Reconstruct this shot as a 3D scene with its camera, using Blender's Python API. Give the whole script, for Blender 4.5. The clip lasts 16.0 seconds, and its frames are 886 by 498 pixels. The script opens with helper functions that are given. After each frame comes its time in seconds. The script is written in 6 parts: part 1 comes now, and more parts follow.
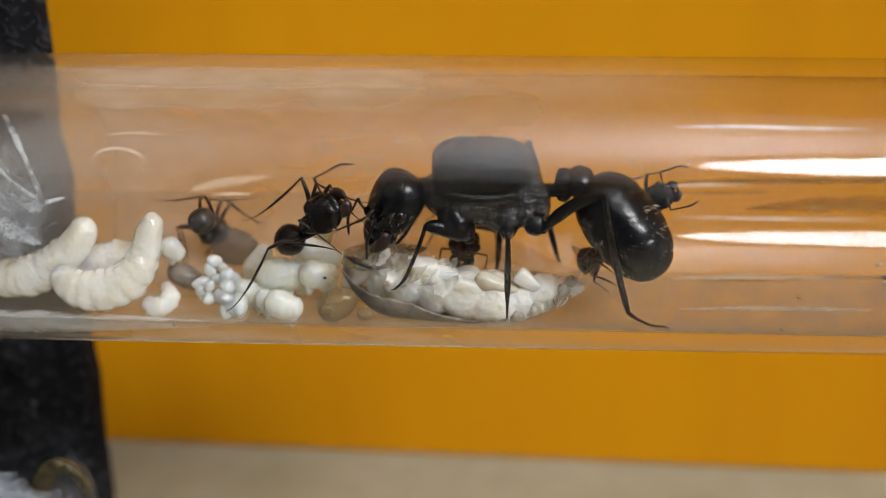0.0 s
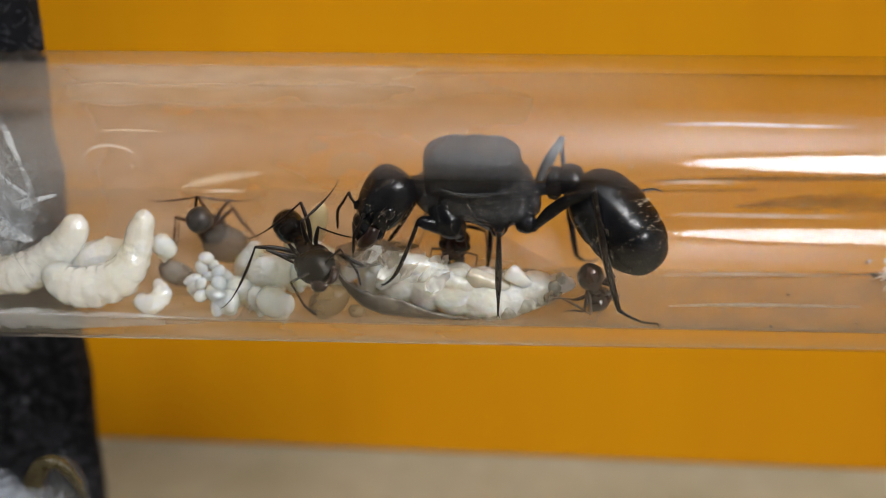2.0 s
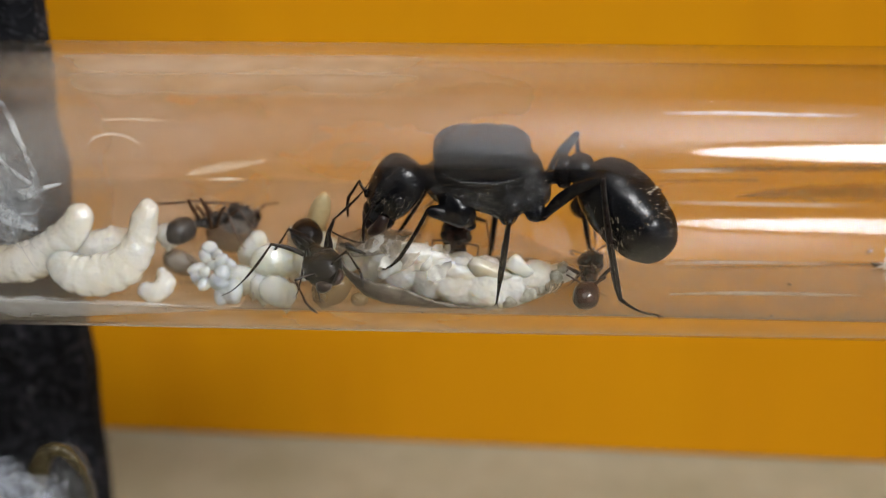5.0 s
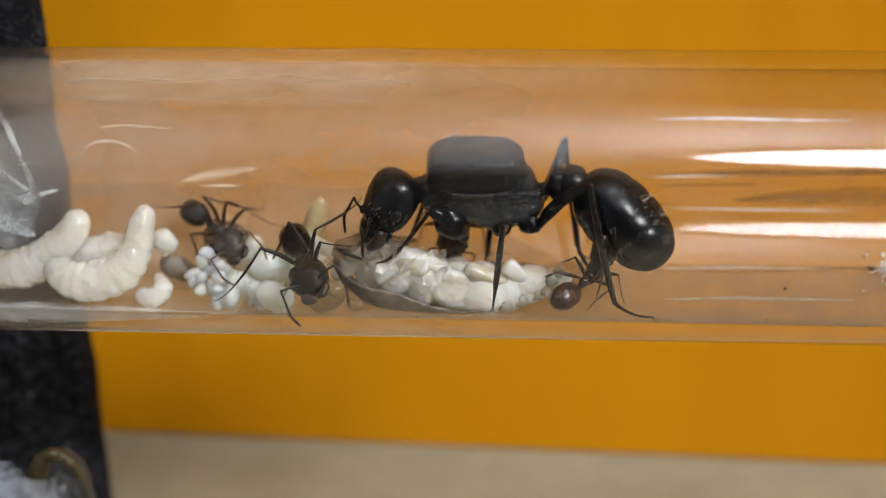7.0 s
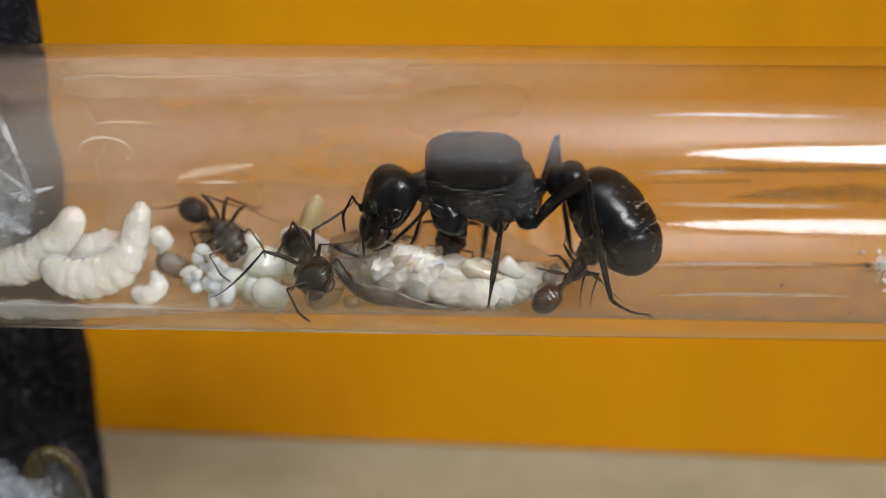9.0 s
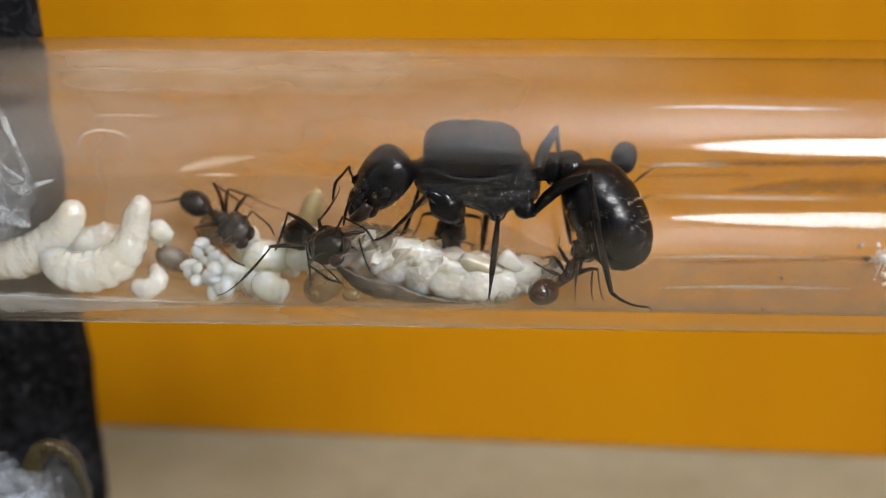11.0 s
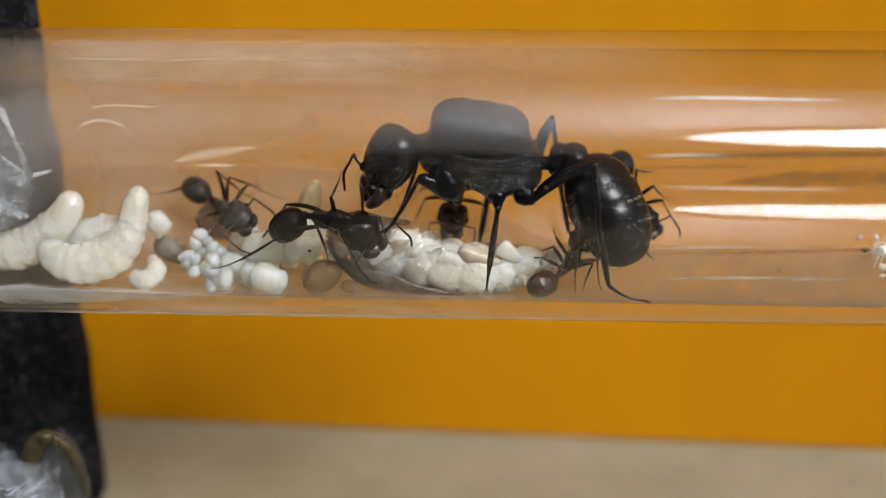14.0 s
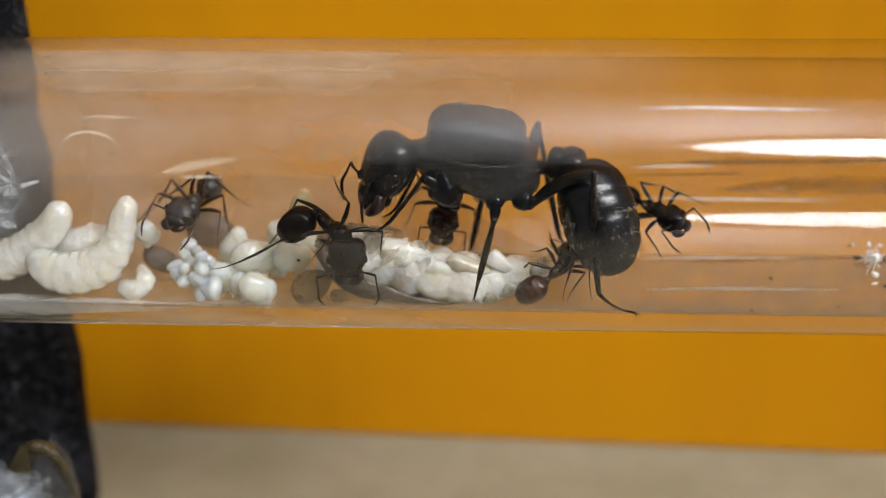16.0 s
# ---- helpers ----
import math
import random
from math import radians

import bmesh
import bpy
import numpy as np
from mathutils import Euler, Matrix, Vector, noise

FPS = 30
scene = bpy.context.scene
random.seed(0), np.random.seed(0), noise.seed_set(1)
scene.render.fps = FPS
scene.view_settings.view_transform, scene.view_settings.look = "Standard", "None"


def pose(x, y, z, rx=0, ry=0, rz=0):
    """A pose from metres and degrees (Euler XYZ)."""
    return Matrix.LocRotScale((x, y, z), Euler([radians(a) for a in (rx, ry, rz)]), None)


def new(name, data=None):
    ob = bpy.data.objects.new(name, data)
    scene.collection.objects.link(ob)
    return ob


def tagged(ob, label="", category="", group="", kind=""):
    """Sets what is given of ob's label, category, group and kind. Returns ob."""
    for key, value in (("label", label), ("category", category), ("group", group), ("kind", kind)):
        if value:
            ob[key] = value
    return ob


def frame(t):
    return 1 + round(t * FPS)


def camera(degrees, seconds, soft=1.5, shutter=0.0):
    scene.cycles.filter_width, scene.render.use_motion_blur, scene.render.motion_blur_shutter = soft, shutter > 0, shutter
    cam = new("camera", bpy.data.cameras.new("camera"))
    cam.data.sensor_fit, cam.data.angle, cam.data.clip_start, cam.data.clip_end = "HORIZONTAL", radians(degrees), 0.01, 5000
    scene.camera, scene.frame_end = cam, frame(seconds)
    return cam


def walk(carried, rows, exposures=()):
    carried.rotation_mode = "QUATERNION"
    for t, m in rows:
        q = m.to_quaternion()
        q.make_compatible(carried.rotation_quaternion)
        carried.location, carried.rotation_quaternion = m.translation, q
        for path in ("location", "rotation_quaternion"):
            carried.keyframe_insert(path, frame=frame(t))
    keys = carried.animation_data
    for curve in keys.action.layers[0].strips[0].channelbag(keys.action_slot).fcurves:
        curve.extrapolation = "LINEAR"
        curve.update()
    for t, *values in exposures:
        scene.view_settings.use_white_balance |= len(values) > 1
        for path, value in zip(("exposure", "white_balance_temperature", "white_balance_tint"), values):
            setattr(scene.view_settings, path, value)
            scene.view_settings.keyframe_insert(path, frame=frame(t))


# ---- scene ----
# A test tube lies over a desk: a queen ant, five workers, brood, seeds and a dead insect inside.
# Small things are built in millimetres; the tube's axis lies 30 mm over the desk.
cam = camera(39.0, 16.0, soft=0.5)
cam.data.dof.use_dof = True
cam.data.dof.focus_distance = 0.0686
cam.data.dof.aperture_fstop = 21.0
walk(cam, [
    (0.0, pose(-0.00000, -0.06398, 0.05582, 65.900, 0.509, 3.228)),
    (0.5, pose(0.00004, -0.06373, 0.05547, 65.873, 0.305, 2.967)),
    (1.0, pose(-0.00015, -0.06417, 0.05519, 66.075, 0.179, 2.733)),
    (1.5, pose(-0.00009, -0.06427, 0.05552, 65.952, 0.243, 2.768)),
    (2.0, pose(0.00006, -0.06423, 0.05578, 65.884, 0.354, 2.897)),
    (2.5, pose(0.00035, -0.06439, 0.05541, 66.070, 0.438, 3.099)),
    (3.0, pose(0.00048, -0.06432, 0.05551, 65.886, 0.514, 3.205)),
    (3.5, pose(0.00025, -0.06433, 0.05551, 65.766, 0.434, 3.117)),
    (4.0, pose(0.00056, -0.06448, 0.05550, 65.774, 0.508, 3.341)),
    (6.5, pose(0.00031, -0.06480, 0.05549, 65.746, 0.381, 3.190)),
    (7.0, pose(0.00099, -0.06469, 0.05587, 65.719, 0.663, 3.447)),
    (7.5, pose(0.00126, -0.06461, 0.05612, 65.732, 0.780, 3.478)),
    (8.0, pose(0.00097, -0.06470, 0.05567, 65.792, 0.657, 3.292)),
    (8.5, pose(0.00120, -0.06469, 0.05570, 65.890, 0.732, 3.334)),
    (9.0, pose(0.00097, -0.06471, 0.05560, 65.780, 0.645, 3.253)),
    (11.5, pose(0.00104, -0.06495, 0.05528, 65.766, 0.654, 3.276)),
    (12.0, pose(0.00068, -0.06486, 0.05540, 65.492, 0.453, 3.020)),
    (12.5, pose(0.00088, -0.06488, 0.05512, 65.525, 0.530, 3.184)),
    (13.0, pose(0.00078, -0.06494, 0.05515, 65.509, 0.498, 3.174)),
    (13.5, pose(0.00085, -0.06503, 0.05516, 65.501, 0.517, 3.198)),
    (14.0, pose(0.00087, -0.06500, 0.05509, 65.538, 0.538, 3.105)),
    (14.5, pose(0.00115, -0.06483, 0.05542, 65.322, 0.612, 3.150)),
    (15.0, pose(0.00151, -0.06454, 0.05577, 65.203, 0.738, 3.224)),
    (15.5, pose(0.00218, -0.06444, 0.05585, 65.356, 0.922, 3.491)),
    (16.0, pose(0.00180, -0.06428, 0.05582, 65.196, 0.787, 3.306)),
], exposures=[(0.0, -0.12), (16.0, -0.12)])

AXIS = 30.0
ROUT, RIN = 8.0, 7.0


def M(p):
    """Millimetres from the tube's axis to metres in the world."""
    return Vector((p[0], p[1], p[2] + AXIS)) * 0.001


# ---- light: one oval pendant lamp that shines down, and an added upward fill, in a plain room ----
world = bpy.data.worlds.new("room_air")
scene.world = world
world.use_nodes = True
world.node_tree.nodes["Background"].inputs[0].default_value = (0.75, 0.85, 1.0, 1)
world.node_tree.nodes["Background"].inputs[1].default_value = 0.05


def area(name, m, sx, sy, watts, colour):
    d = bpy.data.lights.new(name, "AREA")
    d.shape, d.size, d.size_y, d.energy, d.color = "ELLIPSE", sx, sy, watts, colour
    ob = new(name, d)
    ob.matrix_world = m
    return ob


LAMP = (1.54, -1.03, 1.50)
area("lamp_down_light", pose(*LAMP, 0, 0, 4), 1.40, 0.65, 77.0, (0.94, 0.96, 1.0))
# Added upward light without a known source; its ceiling bounce fills the shadows
area("added_ceiling_fill", pose(LAMP[0], LAMP[1], LAMP[2] + 0.28, 180, -34, -4), 0.60, 0.50, 124.0, (0.90, 0.94, 1.0))


# ---- materials ----
def mat(name, colour, rough=0.5, metal=0.0, spread=0.15, grain=(), stain=None, bump=0.0, bump_scale=1000.0,
        sss=0.0, sss_r=0.0005, coat=0.0, spec=0.5, alpha=1.0, trans=0.0, stretch=(1, 1, 1), bump_d=0.0):
    """A principled surface; colour varied at two scales (grain), optional stain colour, and a fine bump. Scales are per metre."""
    m = bpy.data.materials.new(name)
    m.use_nodes = True
    nt = m.node_tree
    b = nt.nodes["Principled BSDF"]
    L = nt.links.new
    tc = nt.nodes.new("ShaderNodeTexCoord")
    oi = nt.nodes.new("ShaderNodeObjectInfo")
    g1, g2 = grain if grain else (bump_scale * 0.15, bump_scale)
    n1 = nt.nodes.new("ShaderNodeTexNoise")
    n1.inputs["Scale"].default_value, n1.inputs["Detail"].default_value = g1, 5
    n2 = nt.nodes.new("ShaderNodeTexNoise")
    n2.inputs["Scale"].default_value, n2.inputs["Detail"].default_value = g2, 3
    mp = nt.nodes.new("ShaderNodeMapping")
    mp.inputs["Scale"].default_value = stretch
    L(tc.outputs["Object"], mp.inputs[0]), L(mp.outputs[0], n1.inputs["Vector"]), L(mp.outputs[0], n2.inputs["Vector"])
    mix = nt.nodes.new("ShaderNodeMix")
    mix.data_type = "RGBA"
    c2 = stain if stain else tuple(c * (1 - 2.2 * spread) for c in colour)
    mix.inputs[6].default_value, mix.inputs[7].default_value = (*colour, 1), (*c2, 1)
    ramp = nt.nodes.new("ShaderNodeMapRange")
    ramp.inputs[1].default_value, ramp.inputs[2].default_value = 0.38, 0.68
    L(n1.outputs[0], ramp.inputs[0]), L(ramp.outputs[0], mix.inputs[0])
    hsv = nt.nodes.new("ShaderNodeHueSaturation")
    val = nt.nodes.new("ShaderNodeMapRange")
    val.inputs[3].default_value, val.inputs[4].default_value = 1 - spread, 1 + spread
    L(n2.outputs[0], val.inputs[0]), L(val.outputs[0], hsv.inputs["Value"])
    L(mix.outputs[2], hsv.inputs["Color"]), L(hsv.outputs[0], b.inputs["Base Color"])
    rr = nt.nodes.new("ShaderNodeMapRange")
    rr.inputs[3].default_value, rr.inputs[4].default_value = max(0.02, rough - 0.08), min(1, rough + 0.1)
    L(n1.outputs[0], rr.inputs[0]), L(rr.outputs[0], b.inputs["Roughness"])
    b.inputs["Metallic"].default_value = metal
    b.inputs["Specular IOR Level"].default_value = spec
    b.inputs["Coat Weight"].default_value = coat
    b.inputs["Coat Roughness"].default_value = 0.03
    b.inputs["Alpha"].default_value = alpha
    b.inputs["Transmission Weight"].default_value = trans
    if sss:
        b.inputs["Subsurface Weight"].default_value = sss
        b.inputs["Subsurface Scale"].default_value = sss_r
        b.inputs["Subsurface Radius"].default_value = (1.0, 0.85, 0.62)
    if bump:
        bp = nt.nodes.new("ShaderNodeBump")
        bp.inputs["Strength"].default_value, bp.inputs["Distance"].default_value = bump, bump_d or 0.3 / bump_scale
        L(n2.outputs[0], bp.inputs["Height"]), L(bp.outputs[0], b.inputs["Normal"])
    return m


def film_mat(name, colour, clear=0.6, rough=0.2, patches=400.0, vary=0.25):
    """A thin membrane: part clear, part a cloudy skin, uneven in patches."""
    m = bpy.data.materials.new(name)
    m.use_nodes = True
    nt = m.node_tree
    b = nt.nodes["Principled BSDF"]
    b.inputs["Base Color"].default_value, b.inputs["Roughness"].default_value = (*colour, 1), rough
    out = nt.nodes["Material Output"]
    t = nt.nodes.new("ShaderNodeBsdfTransparent")
    tc, n = nt.nodes.new("ShaderNodeTexCoord"), nt.nodes.new("ShaderNodeTexNoise")
    n.inputs["Scale"].default_value, n.inputs["Detail"].default_value = patches, 4
    nt.links.new(tc.outputs["Object"], n.inputs["Vector"])
    r = nt.nodes.new("ShaderNodeMapRange")
    r.inputs[1].default_value, r.inputs[2].default_value = 0.3, 0.7
    r.inputs[3].default_value, r.inputs[4].default_value = max(0, clear - vary), min(1, clear + vary)
    s = nt.nodes.new("ShaderNodeMixShader")
    nt.links.new(n.outputs[0], r.inputs[0]), nt.links.new(r.outputs[0], s.inputs[0])
    nt.links.new(b.outputs[0], s.inputs[1]), nt.links.new(t.outputs[0], s.inputs[2])
    nt.links.new(s.outputs[0], out.inputs[0])
    return m


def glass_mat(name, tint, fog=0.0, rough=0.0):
    """Clear thin-walled glass: Fresnel gloss over clear transmission; fog: condensation and dirt in soft patches, plus
    pale veils that paint in ceiling reflections.
    """
    m = bpy.data.materials.new(name)
    m.use_nodes = True
    nt = m.node_tree
    nt.nodes.remove(nt.nodes["Principled BSDF"])
    out = nt.nodes["Material Output"]
    L = nt.links.new
    clear = nt.nodes.new("ShaderNodeBsdfTransparent")
    clear.inputs["Color"].default_value = (*tint, 1)
    gloss = nt.nodes.new("ShaderNodeBsdfGlossy")
    gloss.inputs["Roughness"].default_value = rough
    lw = nt.nodes.new("ShaderNodeLayerWeight")
    lw.inputs["Blend"].default_value = 0.5
    p5 = nt.nodes.new("ShaderNodeMath")
    p5.operation = "POWER"
    p5.inputs[1].default_value = 5.0
    fr = nt.nodes.new("ShaderNodeMapRange")
    fr.inputs[3].default_value, fr.inputs[4].default_value = 0.04, 1.0
    L(lw.outputs["Facing"], p5.inputs[0]), L(p5.outputs[0], fr.inputs[0])
    g = nt.nodes.new("ShaderNodeMixShader")
    sheen = nt.nodes.new("ShaderNodeBsdfGlossy")
    sheen.inputs["Roughness"].default_value = 0.11
    both = nt.nodes.new("ShaderNodeMixShader")
    both.inputs[0].default_value = 0.24 if fog else 0.0
    L(gloss.outputs[0], both.inputs[1]), L(sheen.outputs[0], both.inputs[2])
    L(fr.outputs[0], g.inputs[0]), L(clear.outputs[0], g.inputs[1]), L(both.outputs[0], g.inputs[2])
    if not fog:
        L(g.outputs[0], out.inputs[0])
        return m
    haze_dirt, glow = nt.nodes.new("ShaderNodeBsdfDiffuse"), nt.nodes.new("ShaderNodeBsdfTranslucent")
    haze_dirt.inputs["Color"].default_value = glow.inputs["Color"].default_value = (0.86, 0.76, 0.64, 1)
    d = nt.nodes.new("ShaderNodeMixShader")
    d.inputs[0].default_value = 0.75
    L(haze_dirt.outputs[0], d.inputs[1]), L(glow.outputs[0], d.inputs[2])
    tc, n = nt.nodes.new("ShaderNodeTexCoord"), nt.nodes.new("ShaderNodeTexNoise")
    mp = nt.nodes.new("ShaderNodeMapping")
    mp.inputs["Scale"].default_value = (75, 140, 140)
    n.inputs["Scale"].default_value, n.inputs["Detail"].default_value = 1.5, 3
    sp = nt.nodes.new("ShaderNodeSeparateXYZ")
    # Haze grows towards the left, which also brightens that end of the tube
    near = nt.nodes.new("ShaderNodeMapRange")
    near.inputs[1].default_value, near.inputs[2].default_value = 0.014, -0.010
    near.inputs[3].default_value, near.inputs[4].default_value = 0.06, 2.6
    # Painted veil: the bright ceiling's reflection on the upper front glass
    high_veil = nt.nodes.new("ShaderNodeMapRange")
    high_veil.inputs[1].default_value, high_veil.inputs[2].default_value = 0.0032, 0.0054
    high_veil.inputs[3].default_value, high_veil.inputs[4].default_value = 0.0, 0.26
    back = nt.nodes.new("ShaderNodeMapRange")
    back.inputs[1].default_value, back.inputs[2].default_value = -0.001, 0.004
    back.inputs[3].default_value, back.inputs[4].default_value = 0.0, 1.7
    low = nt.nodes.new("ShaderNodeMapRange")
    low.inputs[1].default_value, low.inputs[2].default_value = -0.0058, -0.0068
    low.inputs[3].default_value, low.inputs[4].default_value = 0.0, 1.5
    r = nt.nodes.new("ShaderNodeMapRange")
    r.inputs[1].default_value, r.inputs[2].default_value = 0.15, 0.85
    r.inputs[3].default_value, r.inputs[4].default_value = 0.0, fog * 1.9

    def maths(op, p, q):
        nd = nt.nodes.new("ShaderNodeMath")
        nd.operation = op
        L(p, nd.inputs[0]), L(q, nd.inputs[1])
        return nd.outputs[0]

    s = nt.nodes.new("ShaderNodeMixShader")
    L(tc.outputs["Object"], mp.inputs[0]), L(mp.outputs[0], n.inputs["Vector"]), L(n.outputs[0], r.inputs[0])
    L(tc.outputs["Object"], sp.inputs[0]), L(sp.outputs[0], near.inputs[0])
    L(sp.outputs[1], back.inputs[0]), L(sp.outputs[2], high_veil.inputs[0]), L(sp.outputs[2], low.inputs[0])

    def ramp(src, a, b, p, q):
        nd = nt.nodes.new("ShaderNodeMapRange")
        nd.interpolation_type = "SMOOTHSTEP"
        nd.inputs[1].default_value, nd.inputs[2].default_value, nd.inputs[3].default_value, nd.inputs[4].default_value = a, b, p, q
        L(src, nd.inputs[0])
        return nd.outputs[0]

    # Painted pale band along the top, standing in for reflected ceiling
    crest_veil = maths("MULTIPLY", ramp(sp.outputs[1], -0.0038, -0.0027, 0.0, 1.6), ramp(sp.outputs[1], -0.0016, -0.0008, 1.0, 0.15))
    crest_veil = maths("MULTIPLY", crest_veil, ramp(sp.outputs[2], 0.0050, 0.0060, 0.0, 1.0))
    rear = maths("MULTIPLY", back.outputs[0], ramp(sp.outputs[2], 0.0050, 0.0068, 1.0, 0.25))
    zone = maths("MAXIMUM", maths("MAXIMUM", maths("MAXIMUM", high_veil.outputs[0], rear), low.outputs[0]), crest_veil)
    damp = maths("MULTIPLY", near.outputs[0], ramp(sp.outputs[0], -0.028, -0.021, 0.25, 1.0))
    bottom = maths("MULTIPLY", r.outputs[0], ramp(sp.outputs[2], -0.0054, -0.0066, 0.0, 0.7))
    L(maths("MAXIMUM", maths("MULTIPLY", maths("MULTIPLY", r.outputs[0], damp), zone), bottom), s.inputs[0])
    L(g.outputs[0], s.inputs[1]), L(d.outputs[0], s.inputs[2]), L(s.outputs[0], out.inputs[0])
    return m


queen_black = mat("black chitin", (0.0035, 0.004, 0.0055), 0.15, spec=0.30, spread=0.25, bump=0.7, bump_scale=3500, grain=(1500, 4200), bump_d=0.00006)
queen_flank = mat("wrinkled black chitin", (0.0035, 0.004, 0.0055), 0.10, spec=0.85, coat=0.25, spread=0.25, bump=1.0, bump_scale=2600, grain=(1500, 2600), bump_d=0.00040, stretch=(1, 1, 1.5))
queen_back = mat("sheeny black chitin", (0.0045, 0.0055, 0.008), 0.19, spec=0.46, spread=0.25, bump=1.0, bump_scale=1600, grain=(900, 1600), bump_d=0.00036)
queen_smooth = mat("polished black chitin", (0.0035, 0.004, 0.0055), 0.22, spec=0.34, spread=0.2, bump=0.10, bump_scale=14000, grain=(900, 9000))
worker_black = mat("dark brown chitin", (0.006, 0.0038, 0.0030), 0.14, spec=0.20, spread=0.3, bump=0.22, bump_scale=6000, grain=(2500, 6000))
worker_brown = mat("reddish brown chitin", (0.040, 0.012, 0.006), 0.15, spread=0.3, bump=0.2, bump_scale=16000, grain=(2500, 16000))
# Chitin lightened to paint in the haze over the rear worker
worker_hazed = mat("haze-paled grey-brown chitin", (0.050, 0.042, 0.036), 0.42, spread=0.3, bump=0.5, bump_scale=6000, grain=(2500, 6000))
jaw_brown = mat("reddish jaw chitin", (0.030, 0.011, 0.007), 0.3, spread=0.3, bump=0.2, bump_scale=12000)
leg_dark = mat("dark leg chitin", (0.012, 0.007, 0.005), 0.28, spec=0.26, spread=0.3, bump=0.2, bump_scale=12000)
leg_brown = mat("amber brown leg chitin", (0.075, 0.030, 0.012), 0.35, spread=0.3, bump=0.2, bump_scale=12000)
eye_black = mat("eye", (0.004, 0.004, 0.005), 0.12, spread=0.1, bump=0.2, bump_scale=40000)
hair_pale = mat("pale bristle", (0.72, 0.62, 0.44), 0.4, spread=0.15)
cream = mat("cream larva skin", (0.77, 0.75, 0.66), 0.10, spread=0.04, sss=1.0, sss_r=0.0034, bump=1.0, bump_scale=1100, spec=0.7, grain=(500, 1100), stain=(0.72, 0.67, 0.54), coat=0.9, bump_d=0.00030, trans=0.08)
milky = mat("milky pupa skin", (0.82, 0.84, 0.70), 0.10, spec=0.6, spread=0.06, sss=1.0, sss_r=0.0030, bump=0.9, bump_scale=1300, grain=(500, 1300), coat=0.7, stain=(0.70, 0.72, 0.55), bump_d=0.00030, trans=0.12)
eggy = mat("glassy egg skin", (0.83, 0.87, 0.74), 0.10, spec=0.6, spread=0.05, sss=1.0, sss_r=0.0024, coat=0.6, bump=0.4, bump_scale=2600, bump_d=0.00006, stain=(0.79, 0.84, 0.69), trans=0.18)
flesh = mat("white insect flesh", (0.88, 0.88, 0.81), 0.11, spec=0.7, spread=0.08, sss=0.9, sss_r=0.0016, bump=0.8, bump_scale=900, grain=(600, 900), stain=(0.82, 0.78, 0.66), coat=0.7, bump_d=0.00024)
tail_skin = mat("mottled tail skin", (0.60, 0.58, 0.48), 0.18, spec=0.6, spread=0.2, sss=0.4, sss_r=0.0006, bump=0.8, bump_scale=1800, grain=(1500, 2600), stain=(0.26, 0.24, 0.18), coat=0.5, bump_d=0.0002)
pad_tan = mat("tan wing pad skin", (0.76, 0.72, 0.60), 0.14, spec=0.6, spread=0.08, sss=0.8, sss_r=0.0012, bump=0.4, bump_scale=1800, grain=(700, 1800), stain=(0.62, 0.54, 0.40), coat=0.4, trans=0.15)
glassy_skin = film_mat("glassy torn skin", (0.90, 0.88, 0.81), 0.50, 0.06, 900, 0.25)
shell_grey = mat("grey-brown cuticle", (0.17, 0.14, 0.105), 0.34, spread=0.45, bump=0.6, bump_scale=2200, grain=(800, 2200), stain=(0.040, 0.033, 0.026), bump_d=0.0001)
capsule_brown = film_mat("glassy brown capsule", (0.30, 0.235, 0.165), 0.52, 0.08, 900, 0.22)
shell_pale = film_mat("pale mottled cuticle", (0.34, 0.32, 0.25), 0.42, 0.14, 1700, 0.36)
membrane = film_mat("clear wing membrane", (0.36, 0.28, 0.17), 0.45, 0.2, 900)
membrane_pale = film_mat("pale moult membrane", (0.70, 0.62, 0.50), 0.50, 0.2, 1200)
seed_amber = film_mat("amber seed coat", (0.24, 0.16, 0.07), 0.40, 0.2, 700)
seed_grey = film_mat("fuzzy grey-brown seed husk", (0.15, 0.125, 0.10), 0.45, 0.6, 1500, 0.2)
seed_dusky = film_mat("dusky translucent seed coat", (0.26, 0.235, 0.20), 0.35, 0.2, 900)
seed_straw = mat("straw seed coat", (0.68, 0.54, 0.28), 0.4, spread=0.2, bump=0.3, bump_scale=6000)
cotton_white = mat("cotton fibre", (0.86, 0.87, 0.86), 0.8, spread=0.05, sss=0.2, sss_r=0.0003)
cotton_thread = film_mat("loose cotton thread", (0.80, 0.83, 0.85), 0.45, 0.8, 1300, 0.2)
cotton_haze = film_mat("thin cotton web", (0.74, 0.78, 0.80), 0.80, 0.8, 1300, 0.3)
cotton_veil = film_mat("wet cotton veil", (0.60, 0.66, 0.72), 0.86, 0.8, 500, 0.12)
felt_dark = mat("charcoal felt", (0.011, 0.011, 0.013), 0.95, spec=0.08, spread=0.4, bump=0.9, bump_scale=2600, grain=(500, 3200), stain=(0.004, 0.004, 0.004))
felt_fuzz = mat("grey felt fibre", (0.10, 0.10, 0.115), 0.8, spread=0.4)
lint_pale = mat("pale lint", (0.34, 0.36, 0.40), 0.8, spread=0.4)
orange_card = mat("orange card", (0.68, 0.290, 0.001), 0.75, spec=0.12, spread=0.05, bump=0.05, bump_scale=900, grain=(45, 160), stain=(0.61, 0.238, 0.001), stretch=(1, 1, 0.12))
desk_beige = mat("beige laminate desk", (0.315, 0.280, 0.195), 0.6, spread=0.12, bump=0.1, bump_scale=800, grain=(120, 420), stain=(0.275, 0.245, 0.16))
